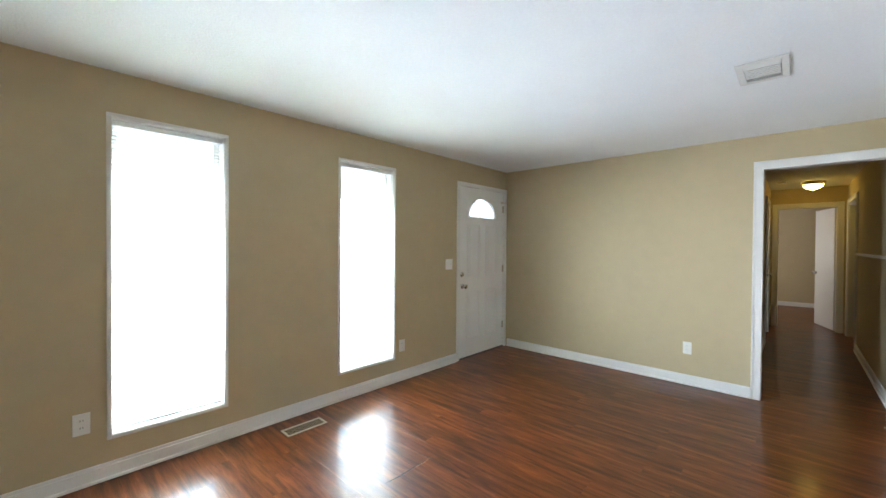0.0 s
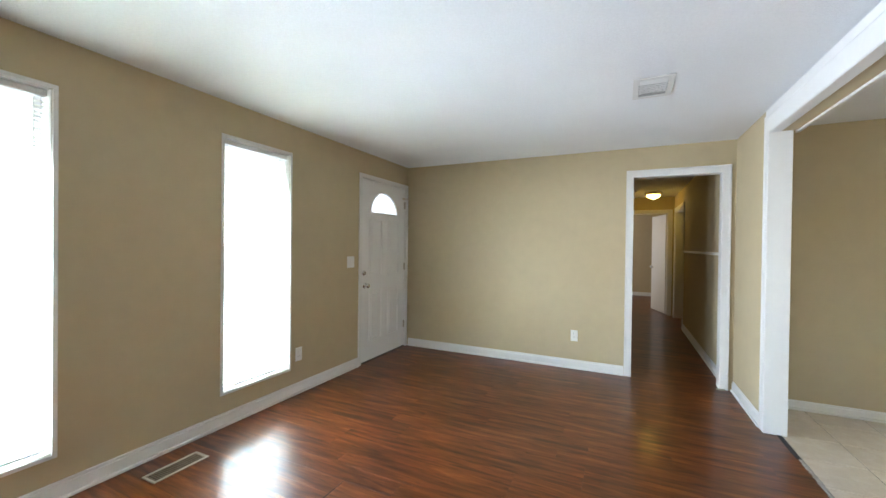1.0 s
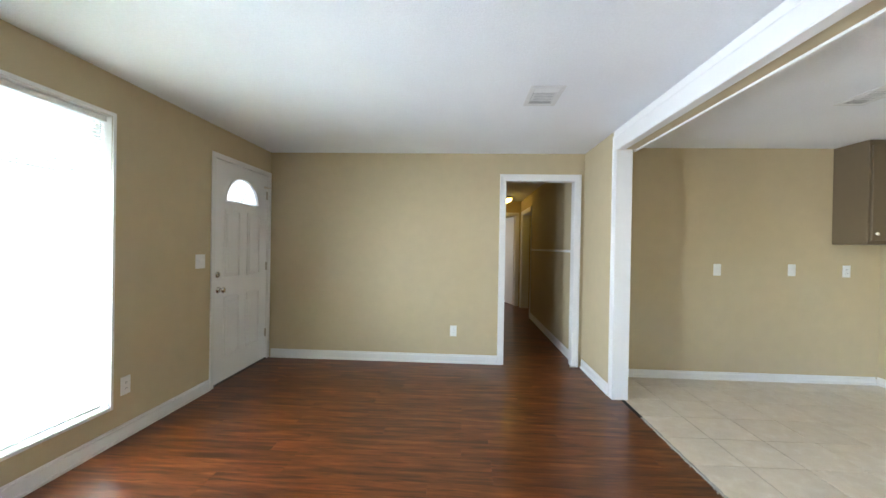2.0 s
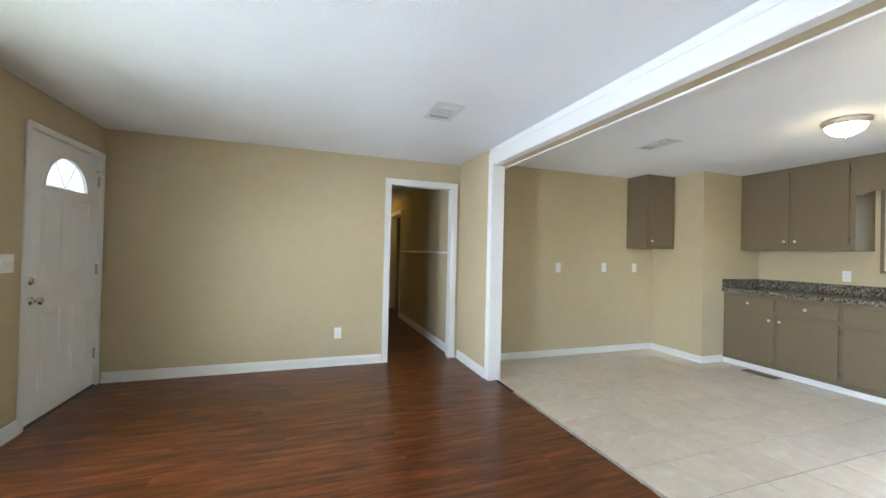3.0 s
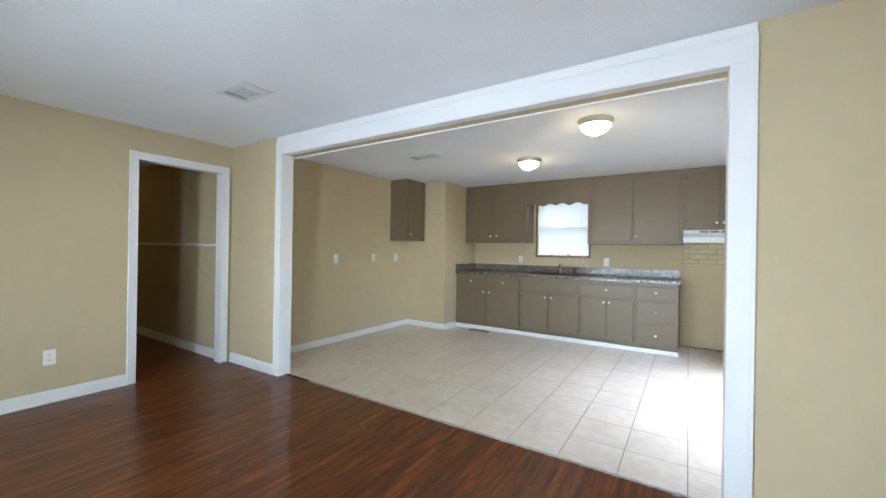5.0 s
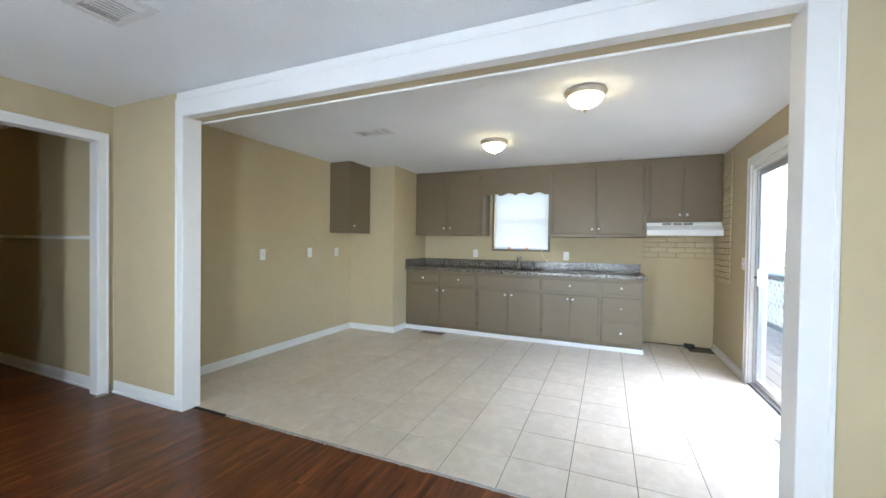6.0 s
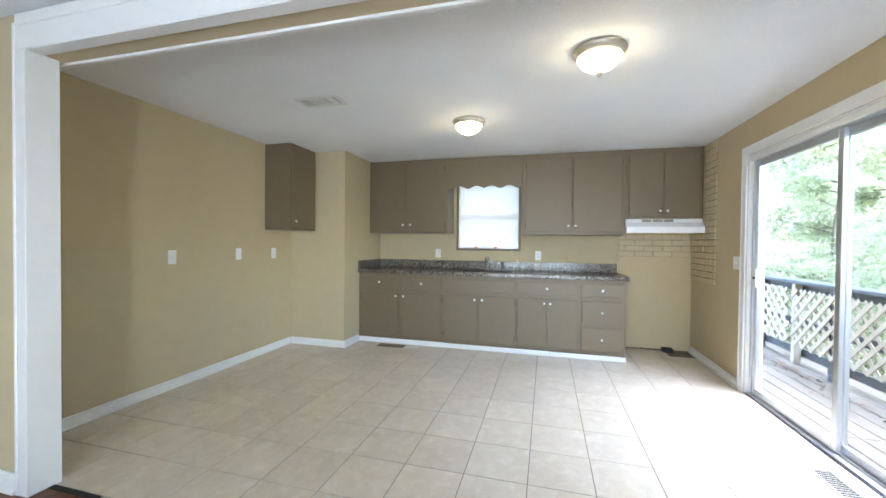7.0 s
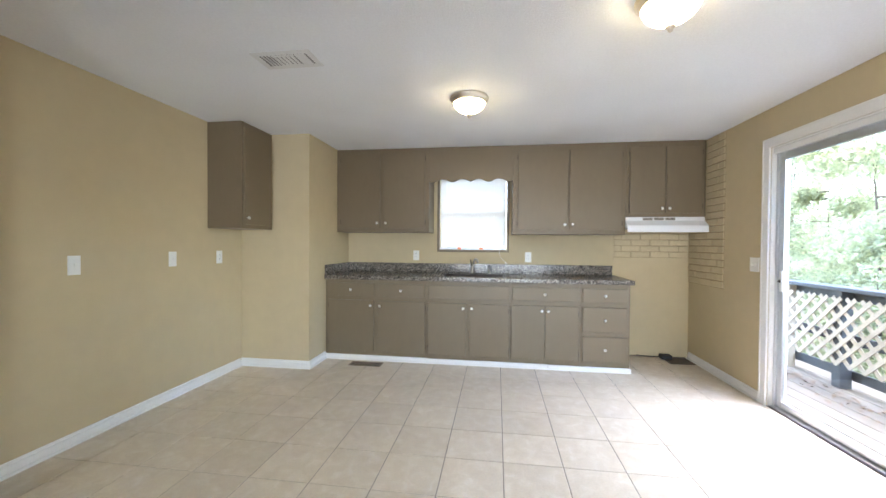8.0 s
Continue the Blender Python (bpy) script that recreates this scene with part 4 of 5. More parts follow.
pts = [(4.50, -0.25, 0.02), (4.51, -0.17, 0.012), (4.53, -0.08, 0.012), (4.54, -0.02, 0.02)]
for a, b in zip(pts, pts[1:]):
    rod(bm, a, b, 0.0055, seg=8)
solid("power_cable", bm, RUBBER, "short black cable along the stove bay wall", "cable")

# ---- ceiling lamps ----


def ceiling_lamp(x, y, bowl, label, r=0.135):
    ob = thing("ceiling_lamp", (x, y, H), label, "ceiling lamp", "ceiling lamps")
    part("base_ring", lathe(bmesh.new(), [(r * 1.04, 0.0), (r * 1.07, -0.010), (r * 1.05, -0.020), (r * 0.98, -0.032), (r * 0.90, -0.044)], (x, y, H - 0.0005), seg=40), NICKEL, ob, "brushed nickel ring", True)
    prof = [(r * 0.885, -0.036)] + [(r * 0.885 * math.cos(a) ** 0.9, -0.036 - 0.090 * (0.45 * a / (math.pi / 2) + 0.55 * math.sin(a))) for a in [math.pi / 2 * i / 12 for i in range(1, 12)]] + [(0.006, -0.127)]
    part("glass_bowl", lathe(bmesh.new(), prof, (x, y, H), seg=40), bowl, ob, "glowing frosted glass bowl", True)
    part("finial", lathe(bmesh.new(), [(0.016, -0.128), (0.021, -0.134), (0.012, -0.141), (0.010, -0.152), (0.002, -0.157)], (x, y, H), seg=14), NICKEL, ob, "", True)


ceiling_lamp(2.784, 1.788, BOWL, "lit flush ceiling lamp with frosted glass bowl in the kitchen")
ceiling_lamp(1.733, 0.830, BOWL, "lit flush ceiling lamp with frosted glass bowl in the kitchen")
ceiling_lamp(0.225, 8.08, BOWL_WARM, "lit amber ceiling lamp in the hall")
solid("smoke_detector", lathe(bmesh.new(), [(0.055, 0.0), (0.055, -0.02), (0.045, -0.032), (0.005, -0.034)], (-0.12, 7.75, H - 0.0005)), PLASTIC, "round white smoke detector on the hall ceiling", "smoke detector")

# ---- ceiling and floor registers ----


def ceiling_vent(x0, x1, y0, y1, label):
    ob = thing("ceiling_vent", ((x0 + x1) / 2, (y0 + y1) / 2, H - 0.001), label, "ceiling vent", "ceiling vents")
    bm = bmesh.new()
    f = 0.035
    for d in ((x0, x1, y0, y0 + f), (x0, x1, y1 - f, y1), (x0, x0 + f, y0 + f, y1 - f), (x1 - f, x1, y0 + f, y1 - f)):
        box(bm, *d, H - 0.007, H - 0.001, bevel=0.002)
    part("frame", bm, VENT, ob)
    part("backing", boxed(x0 + f, x1 - f, y0 + f, y1 - f, H - 0.003, H - 0.001), DUCT, ob, "shadowed duct opening")
    cx, cy = (x0 + x1) / 2, (y0 + y1) / 2
    for sg in (-1, 1):
        for i in range(3):
            c = cy + sg * (0.082 + i * 0.021)
            bm = boxed(x0 + f, x1 - f, -0.0085, 0.0085, -0.0008, 0.0008)
            bmesh.ops.transform(bm, matrix=Matrix.Translation((0, c, H - 0.0065)) @ Matrix.Rotation(radians(16 * sg), 4, "X"), verts=bm.verts)
            part("slat", bm, VENT, ob)
    part("centre_plate", boxed(x0 + f, x1 - f, cy - 0.068, cy + 0.068, H - 0.006, H - 0.004), DUCT, ob, "recessed plate in the duct's shaded grey")
    bm = bmesh.new()
    for k in range(5):
        box(bm, x0 + f + 0.012, x1 - f - 0.012, cy - 0.062 + k * 0.027, cy - 0.044 + k * 0.027, H - 0.0095, H - 0.0075)
    for xx in (x0 + f + 0.002, x1 - f - 0.014):
        box(bm, xx, xx + 0.012, cy - 0.068, cy + 0.068, H - 0.010, H - 0.006)
    part("damper", bm, VENT, ob)
    return ob


ceiling_vent(-0.225, 0.003, 2.648, 2.992, "white metal ceiling air vent with angled louvres")
ceiling_vent(1.958, 2.157, 2.635, 3.000, "white metal ceiling air vent with angled louvres")


def floor_register(x0, x1, y0, y1, mat, label, inner, pitch=0.0125, rib=True):
    ob = thing("floor_register", ((x0 + x1) / 2, (y0 + y1) / 2, 0.001), label, "floor register", "floor registers")
    f = 0.016
    bm = bmesh.new()
    for d in ((x0, x1, y0, y0 + f), (x0, x1, y1 - f, y1), (x0, x0 + f, y0 + f, y1 - f), (x1 - f, x1, y0 + f, y1 - f)):
        box(bm, *d, 0.001, 0.007, bevel=0.002)
    part("frame", bm, mat, ob)
    part("backing", boxed(x0 + f, x1 - f, y0 + f, y1 - f, 0.001, 0.002), HOLLOW, ob, "dark duct opening")
    longx = (x1 - x0) > (y1 - y0)
    a0, a1 = (x0 + f, x1 - f) if longx else (y0 + f, y1 - f)
    n = int((a1 - a0) / pitch)
    for i in range(n):
        c = a0 + (i + 0.5) * (a1 - a0) / n
        d = (c - 0.0022, c + 0.0022, y0 + f, y1 - f) if longx else (x0 + f, x1 - f, c - 0.0022, c + 0.0022)
        part("slat", boxed(*d, 0.002, 0.0055), inner, ob)
    m = (x0 + x1) / 2 if not longx else (y0 + y1) / 2
    d = (a0, a1, m - 0.003, m + 0.003) if longx else (m - 0.003, m + 0.003, a0, a1)
    if rib:
        part("rib", boxed(*d, 0.002, 0.0068), mat, ob)
    return ob


floor_register(-2.712, -2.588, 1.250, 1.560, GREY_GRILLE, "tan metal floor register in the laminate", GRILLE, 0.0125, False)
floor_register(3.700, 3.835, 2.757, 3.100, GRILLE, "brown metal floor register in the tile", GRILLE)
floor_register(1.735, 2.07, -0.475, -0.36, GREY_GRILLE, "pale metal floor register beside the sliding door", GREY_GRILLE, 0.021, False)

# ---- sliding glass door ----
slider = thing("sliding_door", (2.29, KY0 - 0.07, 0.0), "aluminium sliding glass door to the deck, closed", "sliding door")
X0, X1 = OX[0] + 0.013, OX[1] - 0.013
bm = bmesh.new()
for d in ((X0, X0 + 0.028, KY0 - 0.098, KY0 - 0.03, 0.012, 2.04), (X1 - 0.028, X1, KY0 - 0.098, KY0 - 0.03, 0.012, 2.04), (X0 + 0.028, X1 - 0.028, KY0 - 0.098, KY0 - 0.03, 2.0, 2.04)):
    box(bm, *d, bevel=0.002)
part("frame", bm, ALUMINIUM, slider)
bm = boxed(X0, X1, KY0 - 0.128, KY0 - 0.012, 0.0015, 0.012, bevel=0.002)
for yy in (KY0 - 0.055, KY0 - 0.09):
    box(bm, X0 + 0.03, X1 - 0.03, yy - 0.002, yy + 0.002, 0.012, 0.024)
part("sill_track", bm, ALUMINIUM, slider, "worn aluminium bottom track")


def panel(name, x0, x1, yc, label):
    z0, z1 = 0.026, 1.998
    bm = bmesh.new()
    w = 0.044
    for d in ((x0, x0 + w, z0, z1), (x1 - w, x1, z0, z1), (x0 + w, x1 - w, z0, z0 + 0.045), (x0 + w, x1 - w, z1 - 0.055, z1)):
        box(bm, d[0], d[1], yc - 0.014, yc + 0.014, d[2], d[3], bevel=0.003)
    ob = part(name, bm, ALUMINIUM, slider, label)
    g = part("pane", boxed(x0 + w - 0.005, x1 - w + 0.005, yc - 0.003, yc + 0.003, z0 + 0.04, z1 - 0.05), GLASS, ob)
    g.visible_shadow = False
    return ob


leaf = panel("sliding_leaf", 2.262, X1 - 0.030, KY0 - 0.055, "aluminium framed sliding leaf")
panel("fixed_leaf", X0 + 0.030, 2.312, KY0 - 0.09, "aluminium framed fixed leaf")
part("latch_plate", boxed(3.186, 3.214, KY0 - 0.041, KY0 - 0.024, 0.925, 1.085, bevel=0.003), PLASTIC, leaf, "white latch plate")
bm = boxed(3.194, 3.206, KY0 - 0.024, KY0 - 0.012, 0.995, 1.018, bevel=0.003)
box(bm, 3.198, 3.202, KY0 - 0.024, KY0 - 0.004, 1.000, 1.008, bevel=0.001)
part("thumb_latch", bm, DARK_STEEL, leaf, "dark thumb latch")
bm = bmesh.new()
rows = []
for k in range(9):
    f = k / 8
    rows.append([bm.verts.new((2.285 + 0.085 * (1 - f) ** 2 + e, KY0 - 0.070 + 0.012 * (1 - f), 0.03 + 0.20 * f)) for e in (0.0, 0.030 * (1 - 0.6 * f))])
for p, q in zip(rows, rows[1:]):
    bm.faces.new((p[0], p[1], q[1], q[0]))
bmesh.ops.solidify(bm, geom=bm.faces[:], thickness=0.002)
part("weather_strip", bm, PLASTIC, slider, "loose white strip curling off the stile", True)
structure("trim_slider_head", [(OX[0] + 0.014, OX[1] - 0.014, KY0 - 0.028, KY0 - 0.004, 2.0, 2.04)], TRIM, "white strip over the sliding door track", "trim", bevel=0.003)

# ---- hall doors ----


def flush_door(name, hinge, width, angle, label, knob_z=0.93):
    """Plain white door: hinge point, width, and the way it points in degrees."""
    ob = thing(name, (hinge[0], hinge[1], 0.012), label, "door", kind="structure")
    bm = boxed(hinge[0], hinge[0] + width, hinge[1] - 0.0175, hinge[1] + 0.0175, 0.012, 2.03, bevel=0.002)
    part("slab", bm, DOOR, ob)
    for sg in (1, -1):
        prof = [(0.028, 0), (0.028, 0.008), (0.011, 0.012), (0.010, 0.03), (0.025, 0.04), (0.027, 0.055), (0.012, 0.064)]
        part("door_knob", lathe(bmesh.new(), [(r, sg * h) for r, h in prof], (hinge[0] + width - 0.065, hinge[1] + sg * 0.0175, knob_z), "y", 16), CHROME, ob, "round chrome knob", True)
    for z in (0.25, 1.80):
        part("hinge", rod(bmesh.new(), (hinge[0] - 0.004, hinge[1] - 0.018, z - 0.045), (hinge[0] - 0.004, hinge[1] - 0.018, z + 0.045), 0.006, seg=8), NICKEL, ob)
    ob.rotation_euler = (0, 0, radians(angle))
    return ob


flush_door("door_2", (0.525, HE + 0.125), 0.70, 107, "plain white bedroom door standing open")
flush_door("door_3", (HL - 0.03, 7.312), 0.776, 90, "plain white hall door, closed")

# ---- deck and woods outside the sliding door ----
DZ, RY = -0.05, -1.65
structure("deck_joists", [(0.2, 7.0, KY0 - 0.135, -2.0, DZ - 0.20, DZ - 0.032)], BARK, "dark framing under the deck", "deck")
rail = thing("deck_railing", (3.6, RY, DZ), "dark grey painted deck railing with cream lattice panels", "railing")
for x in (1.2, 2.6, 3.99, 5.4, 6.8):
    part("post", boxed(x - 0.05, x + 0.05, RY - 0.05, RY + 0.05, DZ, 0.86, bevel=0.005), RAIL_PAINT, rail)
part("post", boxed(4.60, 4.66, RY - 0.035, RY + 0.035, DZ, 0.86, bevel=0.004), LATTICE, rail, "weathered bare wood post")
part("cap_rail", boxed(0.3, 6.9, RY - 0.08, RY + 0.08, 0.86, 0.90, bevel=0.006), RAIL_PAINT, rail)
part("top_rail", boxed(0.3, 6.9, RY - 0.075, RY - 0.052, 0.77, 0.858, bevel=0.004), RAIL_PAINT, rail)
part("middle_rail", boxed(0.3, 6.9, RY - 0.075, RY - 0.052, 0.36, 0.45, bevel=0.004), RAIL_PAINT, rail)
part("bottom_rail", boxed(0.3, 6.9, RY - 0.075, RY - 0.052, 0.03, 0.12, bevel=0.004), RAIL_PAINT, rail)


def lattice(x0, x1, z0, z1, slant):
    """Crossed laths between x0..x1, cut level at top and bottom."""
    h = z1 - z0
    step = 0.145
    for lay, sg in ((0, slant), (1, -slant)):
        s = x0 - h
        while s < x1 + h:
            a, b = (s, s + h * sg)
            t0, t1 = 0.0, 1.0
            pa, pb = Vector((a, 0, z0)), Vector((b, 0, z1))
            d = pb - pa
            if d.x:
                ts = sorted(((x0 - a) / d.x, (x1 - a) / d.x))
                t0, t1 = max(0, ts[0]), min(1, ts[1])
            if t1 - t0 > 0.08:
                p, q = pa + d * t0, pa + d * t1
                y = RY + 0.056 + lay * 0.009
                n = Vector((-d.z, 0, d.x)).normalized() * 0.019
                bm = prism(bmesh.new(), [(p.x + n.x, p.z + n.z), (q.x + n.x, q.z + n.z), (q.x - n.x, q.z - n.z), (p.x - n.x, p.z - n.z)], "y", y, y + 0.008)
                part("lath", bm, LATTICE, rail)
            s += step


lattice(0.4, 4.59, 0.17, 0.80, 1)
lattice(4.66, 6.8, 0.17, 0.80, -1)
bm = bmesh.new()
rng = random.Random(5)
for i in range(160):
    x, y = 4.3 + rng.gauss(0, 0.75), -1.49 + abs(rng.gauss(0, 0.12))
    s, a = rng.uniform(0.016, 0.034), rng.uniform(0, 6.3)
    z = DZ + rng.uniform(0.004, 0.02)
    u, v = Vector((math.cos(a) * s, math.sin(a) * s, rng.uniform(-0.01, 0.01))), Vector((-math.sin(a) * s * 0.5, math.cos(a) * s * 0.5, rng.uniform(-0.006, 0.01)))
    c = Vector((x, y, z + 0.012))
    bm.faces.new([bm.verts.new(c + p) for p in (u, v, -u, -v)])
solid("fallen_leaves", bm, LITTER, "dry brown leaves gathered along the deck edge", "leaves", "stuff")

ground = bmesh.new()
bmesh.ops.create_grid(ground, x_segments=40, y_segments=40, size=300, matrix=Matrix.Translation((0, 0, -1.6)))
for v in ground.verts:
    v.co.z += 0.25 * noise.noise(v.co * 0.05)
solid("ground", ground, SOIL, "brown woodland ground around the house", "ground", "structure")


def leaf_cloud(name, blobs, count, size, mat, parent, seed):
    """Many small leaves scattered through a set of balls, uneven and with gaps."""
    r = np.random.default_rng(seed)
    pick = r.integers(0, len(blobs), count)
    c = np.array([b[:3] for b in blobs])[pick]
    rad = np.array([b[3] for b in blobs])[pick]
    d = r.normal(size=(count, 3))
    d /= np.linalg.norm(d, axis=1)[:, None]
    p = c + d * (rad * r.random(count) ** 0.45)[:, None] * np.array([1, 1, 0.75])
    u = r.normal(size=(count, 3))
    u /= np.linalg.norm(u, axis=1)[:, None]
    w = np.cross(u, r.normal(size=(count, 3)))
    w /= np.linalg.norm(w, axis=1)[:, None]
    s = (size * (0.6 + 0.8 * r.random(count)))[:, None]
    n = np.cross(u, w)
    verts = np.stack([p - u * s, p + w * s * 0.42 + n * s * 0.1, p + u * s, p - w * s * 0.42 + n * s * 0.1], axis=1).reshape(-1, 3)
    o = np.array(ORIGIN[parent.name])
    me = bpy.data.meshes.new(name)
    me.from_pydata((verts - o).tolist(), [], np.arange(count * 4).reshape(-1, 4).tolist())
    me.materials.append(mat)
    ob = new(name, me)
    ob.parent = parent
    ORIGIN[ob.name] = ORIGIN[parent.name]
    return ob


def tree(x, y, height, spread, leaves, mat, seed, label, low=0.25):
    r = random.Random(seed)
    z0 = -1.7
    ob = thing("tree", (x, y, z0), label, "tree", "trees behind the deck")
    bm = bmesh.new()
    pts = [Vector((x, y, z0))]
    for k in range(5):
        pts.append(pts[-1] + Vector((r.uniform(-0.15, 0.15), r.uniform(-0.15, 0.15), height / 5)))
    rad = 0.011 * height ** 0.8
    for k in range(5):
        rod(bm, pts[k], pts[k + 1], rad * (1 - k / 5.5), rad * (1 - (k + 1) / 5.5), 9)
    blobs = []
    for k in range(16):
        f = low + (1 - low) * (k + r.random()) / 16
        at = pts[min(4, int(f * 5))].lerp(pts[min(5, int(f * 5) + 1)], f * 5 % 1 if f < 1 else 1)
        a = r.uniform(0, 6.28)
        reach = spread * r.uniform(0.45, 1.0) * (1.15 - 0.6 * f)
        tip = at + Vector((math.cos(a) * reach, math.sin(a) * reach, r.uniform(-0.1, 0.5)))
        rod(bm, at, tip, 0.02, 0.006, 6)
        blobs.append((*tip, r.uniform(0.45, 0.85) * spread * 0.42))
        mid = at.lerp(tip, 0.6)
        blobs.append((*mid, r.uniform(0.3, 0.6) * spread * 0.4))
    part("trunk", bm, BARK, ob)
    leaf_cloud("crown", blobs, int(leaves * 2.4), 0.046, mat, ob, seed)
    return ob


for i, (x, y, h, s, n, m) in enumerate((
        (4.2, -4.6, 4.6, 1.9, 9000, LEAF), (6.6, -4.2, 5.0, 2.1, 9000, LEAF), (2.2, -5.0, 5.0, 2.0, 8000, LEAF), (9.2, -4.8, 5.4, 2.3, 9000, LEAF_DEEP),
        (5.4, -7.0, 7.0, 2.6, 9000, LEAF), (8.2, -7.6, 7.5, 2.8, 9000, LEAF), (12.0, -6.6, 7.0, 2.8, 9000, LEAF), (2.6, -8.0, 7.5, 2.6, 8000, LEAF_DEEP),
        (3.4, -5.9, 3.6, 1.9, 9000, LEAF), (5.5, -5.6, 3.8, 2.0, 9000, LEAF), (7.6, -5.5, 3.9, 2.1, 9000, LEAF), (10.4, -6.0, 4.4, 2.3, 9000, LEAF), (13.5, -7.8, 5.0, 2.6, 9000, LEAF_DEEP),
        (11.5, -10.5, 8.5, 3.2, 9000, LEAF), (15.5, -9.0, 8.5, 3.2, 9000, LEAF), (6.5, -11.0, 9.0, 3.2, 8000, LEAF))):
    tree(x, y, h, s, n, m, 20 + i, "leafy green tree standing behind the deck railing", 0.12)
for i, (x, y, s) in enumerate(((3.4, -3.3, 1.0), (5.2, -3.1, 1.1), (6.9, -3.0, 1.1), (8.8, -3.3, 1.2), (1.8, -3.3, 1.0))):
    shrub = thing("shrub", (x, y, -1.7), "dense green shrub below the deck railing", "shrub", "shrubs behind the deck")
    r = random.Random(70 + i)
    bm = bmesh.new()
    blobs = []
    for k in range(9):
        a = r.uniform(0, 6.28)
        tip = Vector((x + math.cos(a) * s * r.uniform(0.2, 0.9), y + math.sin(a) * s * 0.6 * r.uniform(0.2, 0.9), r.uniform(-0.8, 0.75)))
        rod(bm, (x, y, -1.7), tip, 0.018, 0.006, 6)
        blobs.append((*tip, s * r.uniform(0.35, 0.6)))
    part("stem", bm, BARK, shrub)
    leaf_cloud("foliage", blobs, 13000, 0.032, LEAF_DEEP if i % 2 else LEAF, shrub, 90 + i)

# ---- floors: boards and tiles, one by one ----
floor = structure("floor", [(WX - T, 0.764, YB - 0.12, EY + 0.1, -0.14, -0.007), (HL - 0.1, 0.80, EY + 0.1, HE, -0.14, -0.007), (-1.9, 2.7, HE, 12.2, -0.14, -0.007),
                            (0.80, 2.3, 6.9, HE, -0.14, -0.007)],
                  HOLLOW, "glossy cherry laminate plank floor", "floor")
kfloor = structure("floor_kitchen", [(0.764, KX + T, KY0 - 0.13, KY1 + 0.1, -0.14, -0.003)], GROUT, "beige square ceramic tile floor", "floor")
plank_meshes = {}


def piece(name, parent, mat, x0, x1, y0, y1, z0, z1, bev, cache):
    key = (round(x1 - x0, 3), round(y1 - y0, 3), name)
    if key not in cache:
        w, d = key[0] / 2, key[1] / 2
        bm = bmesh.new()
        low = [bm.verts.new(p) for p in ((-w, -d, z0), (w, -d, z0), (w, d, z0), (-w, d, z0))]
        mid = [bm.verts.new(p) for p in ((-w, -d, z1 - bev), (w, -d, z1 - bev), (w, d, z1 - bev), (-w, d, z1 - bev))]
        up = [bm.verts.new(p) for p in ((-w + bev, -d + bev, z1), (w - bev, -d + bev, z1), (w - bev, d - bev, z1), (-w + bev, d - bev, z1))]
        for a, b in ((low, mid), (mid, up)):
            for i in range(4):
                bm.faces.new((a[i], a[(i + 1) % 4], b[(i + 1) % 4], b[i]))
        bm.faces.new(up)
        cache[key] = to_mesh(name, bm, mat)
    ob = new(name, cache[key])
    ob.parent = parent
    o = ORIGIN[parent.name]
    ob.location = ((x0 + x1) / 2 - o.x, (y0 + y1) / 2 - o.y, -o.z)
    return ob


rng = random.Random(11)
PW, PL = 0.126, 1.215


def boards(x0, x1, y0, y1, length=PL):
    y = y0
    while y < y1 - 0.004:
        ye = min(y + PW, y1)
        x = x0
        first = round(rng.choice((0.25, 0.4, 0.55, 0.7, 0.85, 1.0)) * length, 3)
        while x < x1 - 0.004:
            xe = min(x + (first if x == x0 else length), x1)
            if x1 - xe < 0.05:
                xe = x1
            piece("plank", floor, PLANK, x, xe - 0.0005, y, ye - 0.0004, -0.007, 0.0, 0.0004, plank_meshes)
            x = xe
        y = ye


boards(WX, 0.764, -0.9, EY)
boards(WX, 0.764, YB, -0.9, 3.7)
boards(-0.176, 0.576, EY, EY + 0.1)
boards(HL, HR, EY + 0.1, HE)
boards(-1.8, 2.6, HE, 12.1, 4.5)
boards(HR, 2.2, 7.0, HE, 2.4)
tile_meshes = {}
TY, TX = 0.3435, 0.3515
ys = [1.527 + TY * k for k in range(-7, 9)]
xs = [2.518 + TX * k for k in range(-6, 7)]
for i in range(len(xs) - 1):
    for j in range(len(ys) - 1):
        x0, x1, y0, y1 = max(xs[i], 0.782), min(xs[i + 1], KX), max(ys[j], KY0), min(ys[j + 1], KY1)
        if x1 - x0 < 0.03 or y1 - y0 < 0.03:
            continue
        t = piece("tile", kfloor, TILE, x0 + 0.0022, x1 - 0.0022, y0 + 0.0022, y1 - 0.0022, -0.003, 0.0, 0.0012, tile_meshes)
        t.rotation_euler = (radians(rng.uniform(-0.05, 0.05)), radians(rng.uniform(-0.05, 0.05)), 0)
# ragged edge between laminate and tile
bm = bmesh.new()
prev = None
r = random.Random(3)
steps = 120
y0, y1 = 0.011, 3.538
front = [(0.766 + r.uniform(-0.006, 0.004), r.uniform(-0.002, 0.004)) for _ in range(steps + 1)]
for i in range(steps + 1):
    y = y0 + (y1 - y0) * i / steps
    fx, fz = front[i]
    row = [bm.verts.new((fx, y, -0.006)), bm.verts.new((fx + 0.003, y, 0.002 + fz * 0.5)), bm.verts.new((0.776, y, 0.003 + fz * 0.4)), bm.verts.new((0.788 + r.uniform(-0.003, 0.005), y, 0.0005))]
    if prev:
        for k in range(3):
            bm.faces.new((prev[k], prev[k + 1], row[k + 1], row[k]))
    prev = row
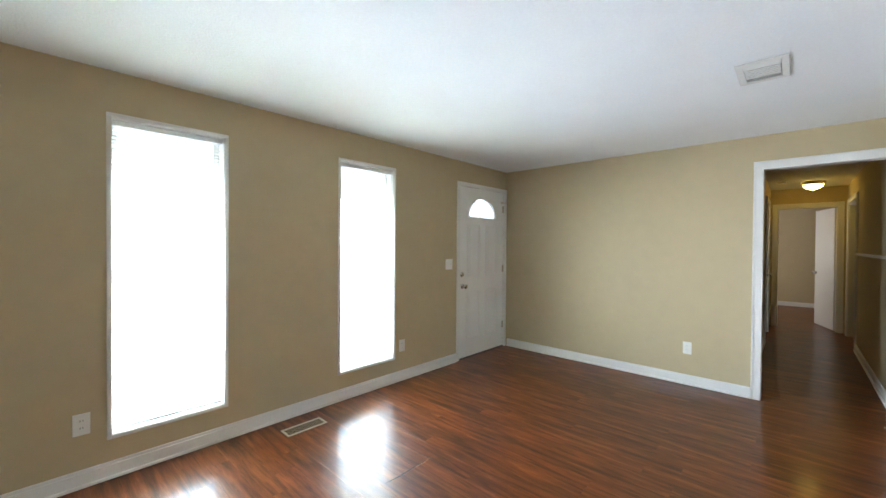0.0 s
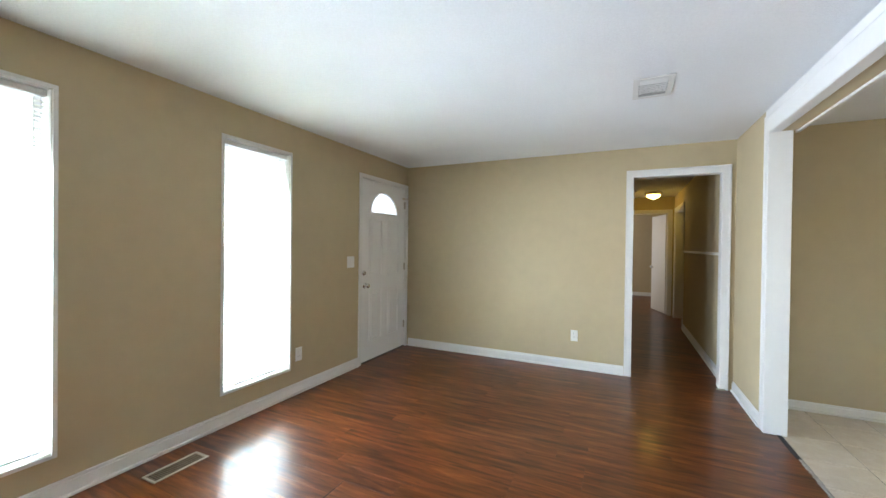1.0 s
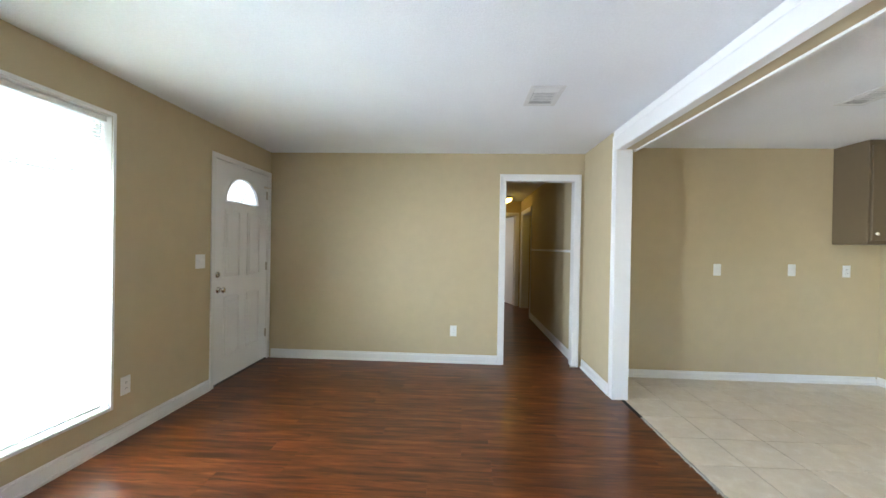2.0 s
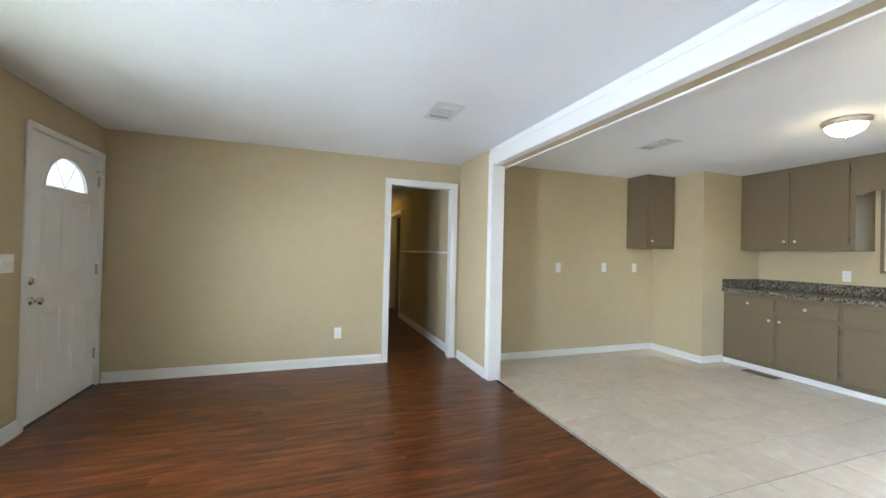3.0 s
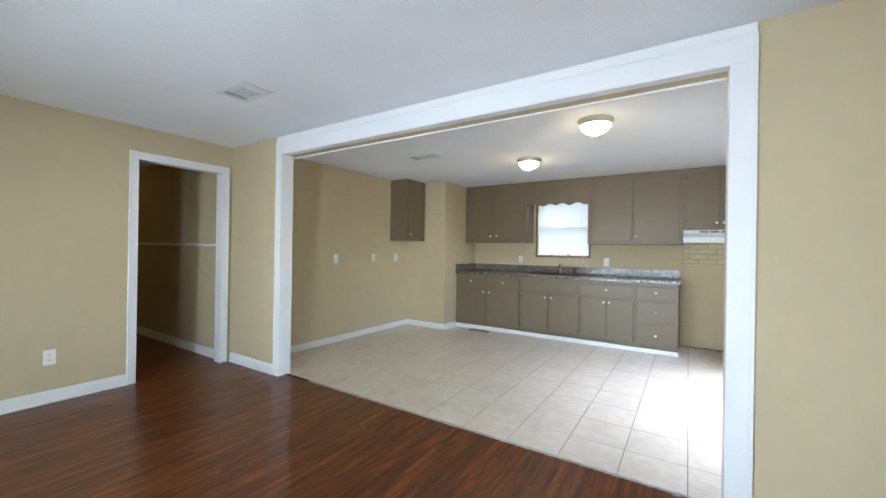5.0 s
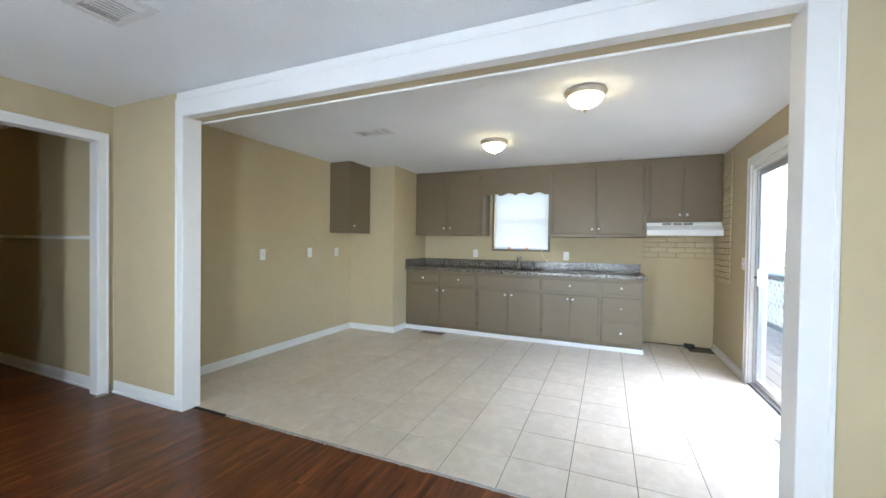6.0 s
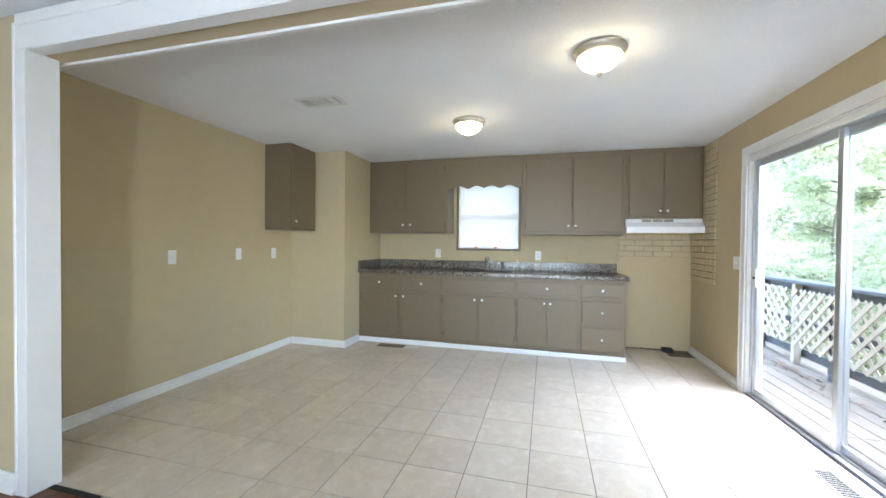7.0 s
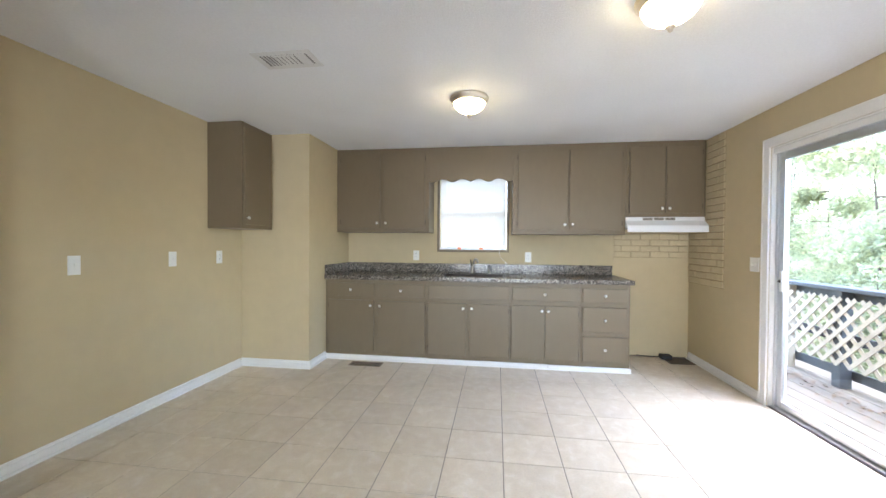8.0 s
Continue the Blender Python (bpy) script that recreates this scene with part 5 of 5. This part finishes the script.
for i in range(90):
    y = r.uniform(y0 + 0.02, 3.2)
    x = 0.766 + r.gauss(0, 0.005)
    w, d, h, a = r.uniform(0.002, 0.006), r.uniform(0.006, 0.022), r.uniform(0.0012, 0.003), r.uniform(-0.4, 0.4)
    ring = [(-w, -d), (w * r.uniform(0.3, 1), -d * 0.7), (w, d * r.uniform(0.2, 1)), (-w * 0.5, d)]
    ring = [(x + u * math.cos(a) - v * math.sin(a), y + u * math.sin(a) + v * math.cos(a)) for u, v in ring]
    prism(bm, [(u, min(max(v, y0), y1)) for u, v in ring], "z", 0.0003, h)
solid("trim_floor_edge", bm, MORTAR, "ragged grey mortar edge between laminate and tile", "trim", "structure")
structure("trim_floor_gap", [(0.752, 0.780, 3.20, 3.538, 0.001, 0.005)], HOLLOW, "dark bare gap beside the opening's post", "trim")

bm = prism(bmesh.new(), [(-1.680, 1.40), (-1.672, 1.44), (-1.666, 1.49), (-1.671, 1.56), (-1.674, 1.64), (-1.676, 1.77), (-1.679, 1.64), (-1.678, 1.56), (-1.677, 1.49)], "z", 0.0004, 0.0012)
solid("trim_floor_crack", bm, HOLLOW, "chipped dark gap at a plank end joint", "floor gap", "structure")
# dark strip laid on the floor to draw the gap between tile and track
structure("trim_slider_gap", [(OX[0], OX[1], KY0 - 0.012, KY0 + 0.004, 0.0006, 0.004)], DARK_STEEL, "dark strip standing for the gap at the sliding door track", "trim")

# ---- painted brick beside the stove bay ----
brick_meshes = {}
BL, BH, GAP = 0.194, 0.0585, 0.0095


def wall_brick(parent, axis, u0, u1, z0, z1):
    d = 0.017
    key = (round(u1 - u0, 3), axis)
    if key not in brick_meshes:
        w, h, b = key[0] / 2, (z1 - z0) / 2, 0.004
        bm = bmesh.new()
        if axis == "x":
            box(bm, -w, w, 0, d, -h, h, bevel=b)
        else:
            box(bm, -d, 0, -w, w, -h, h, bevel=b)
        brick_meshes[key] = to_mesh("brick", bm, BRICK)
    ob = new("brick", brick_meshes[key])
    ob.parent = parent
    o = ORIGIN[parent.name]
    c = Vector(((u0 + u1) / 2, KY0, (z0 + z1) / 2)) if axis == "x" else Vector((KX, (u0 + u1) / 2, (z0 + z1) / 2))
    sink_in = rng.uniform(0.0, 0.005)
    ob.location = c - o + (Vector((rng.uniform(-0.002, 0.002), -sink_in, rng.uniform(-0.002, 0.002))) if axis == "x" else Vector((sink_in + 0.005, rng.uniform(-0.002, 0.002), rng.uniform(-0.002, 0.002))))
    ob.rotation_euler = (0, radians(rng.uniform(-0.9, 0.9)), 0) if axis == "x" else (radians(rng.uniform(-0.9, 0.9)), 0, 0)


bw = thing("brick_facing", (4.2, KY0, 0.86), "tan painted brick facing on the side wall of the stove bay", "brick wall", kind="structure")
part("mortar", boxed(3.893, UX - 0.004, KY0 + 0.0005, KY0 + 0.003, 1.50, 2.352), JOINT, bw, "recessed joints darkened for their shadow")
part("mortar", boxed(3.893, KX - 0.016, KY0 + 0.0005, KY0 + 0.003, 0.862, 1.50), JOINT, bw, "recessed joints darkened for their shadow")
for c in range(22):
    z = 0.868 + c * (BH + GAP)
    left, right = 3.893, (KX - 0.016 if z < 1.50 else UX - 0.004)
    u = left - (0.1 if c % 2 else 0.0)
    while u < right - 0.02:
        a, b = max(u, left), min(u + BL, right)
        if b - a > 0.02:
            wall_brick(bw, "x", round(a, 3), round(b, 3), z, z + BH)
        u += BL + GAP
bb = thing("brick_facing", (KX, -0.16, 1.06), "tan painted brick facing under the range hood", "brick wall", kind="structure")
part("mortar", boxed(KX - 0.002, KX - 0.0005, -0.552, 0.236, 1.13, 1.45), FILLED, bb, "recessed painted joints")
for c in range(5):
    z = 1.136 + c * (BH + GAP)
    left, right = -0.552, 0.236
    u = left - (0.1 if c % 2 else 0.0)
    while u < right - 0.02:
        a, b = max(u, left), min(u + BL, right)
        if b - a > 0.02:
            wall_brick(bb, "y", round(a, 3), round(b, 3), z, z + BH)
        u += BL + GAP
wall_brick(bb, "y", 0.19, 0.236, 1.069, 1.069 + BH)
# deck boards
deck_meshes = {}
deck = structure("deck_ledger", [(0.2, 7.0, KY0 - 0.16, KY0 - 0.136, DZ - 0.03, DZ - 0.001)], DECK, "weathered grey wooden deck", "deck")
y = KY0 - 0.165
while y > -2.0:
    for x0, x1 in ((0.2, 2.7), (2.704, 4.9), (4.904, 7.0)):
        piece("deck_board", deck, DECK, x0, x1, y - 0.136, y, DZ - 0.03, DZ + rng.uniform(-0.002, 0.002), 0.004, deck_meshes)
    y -= 0.142
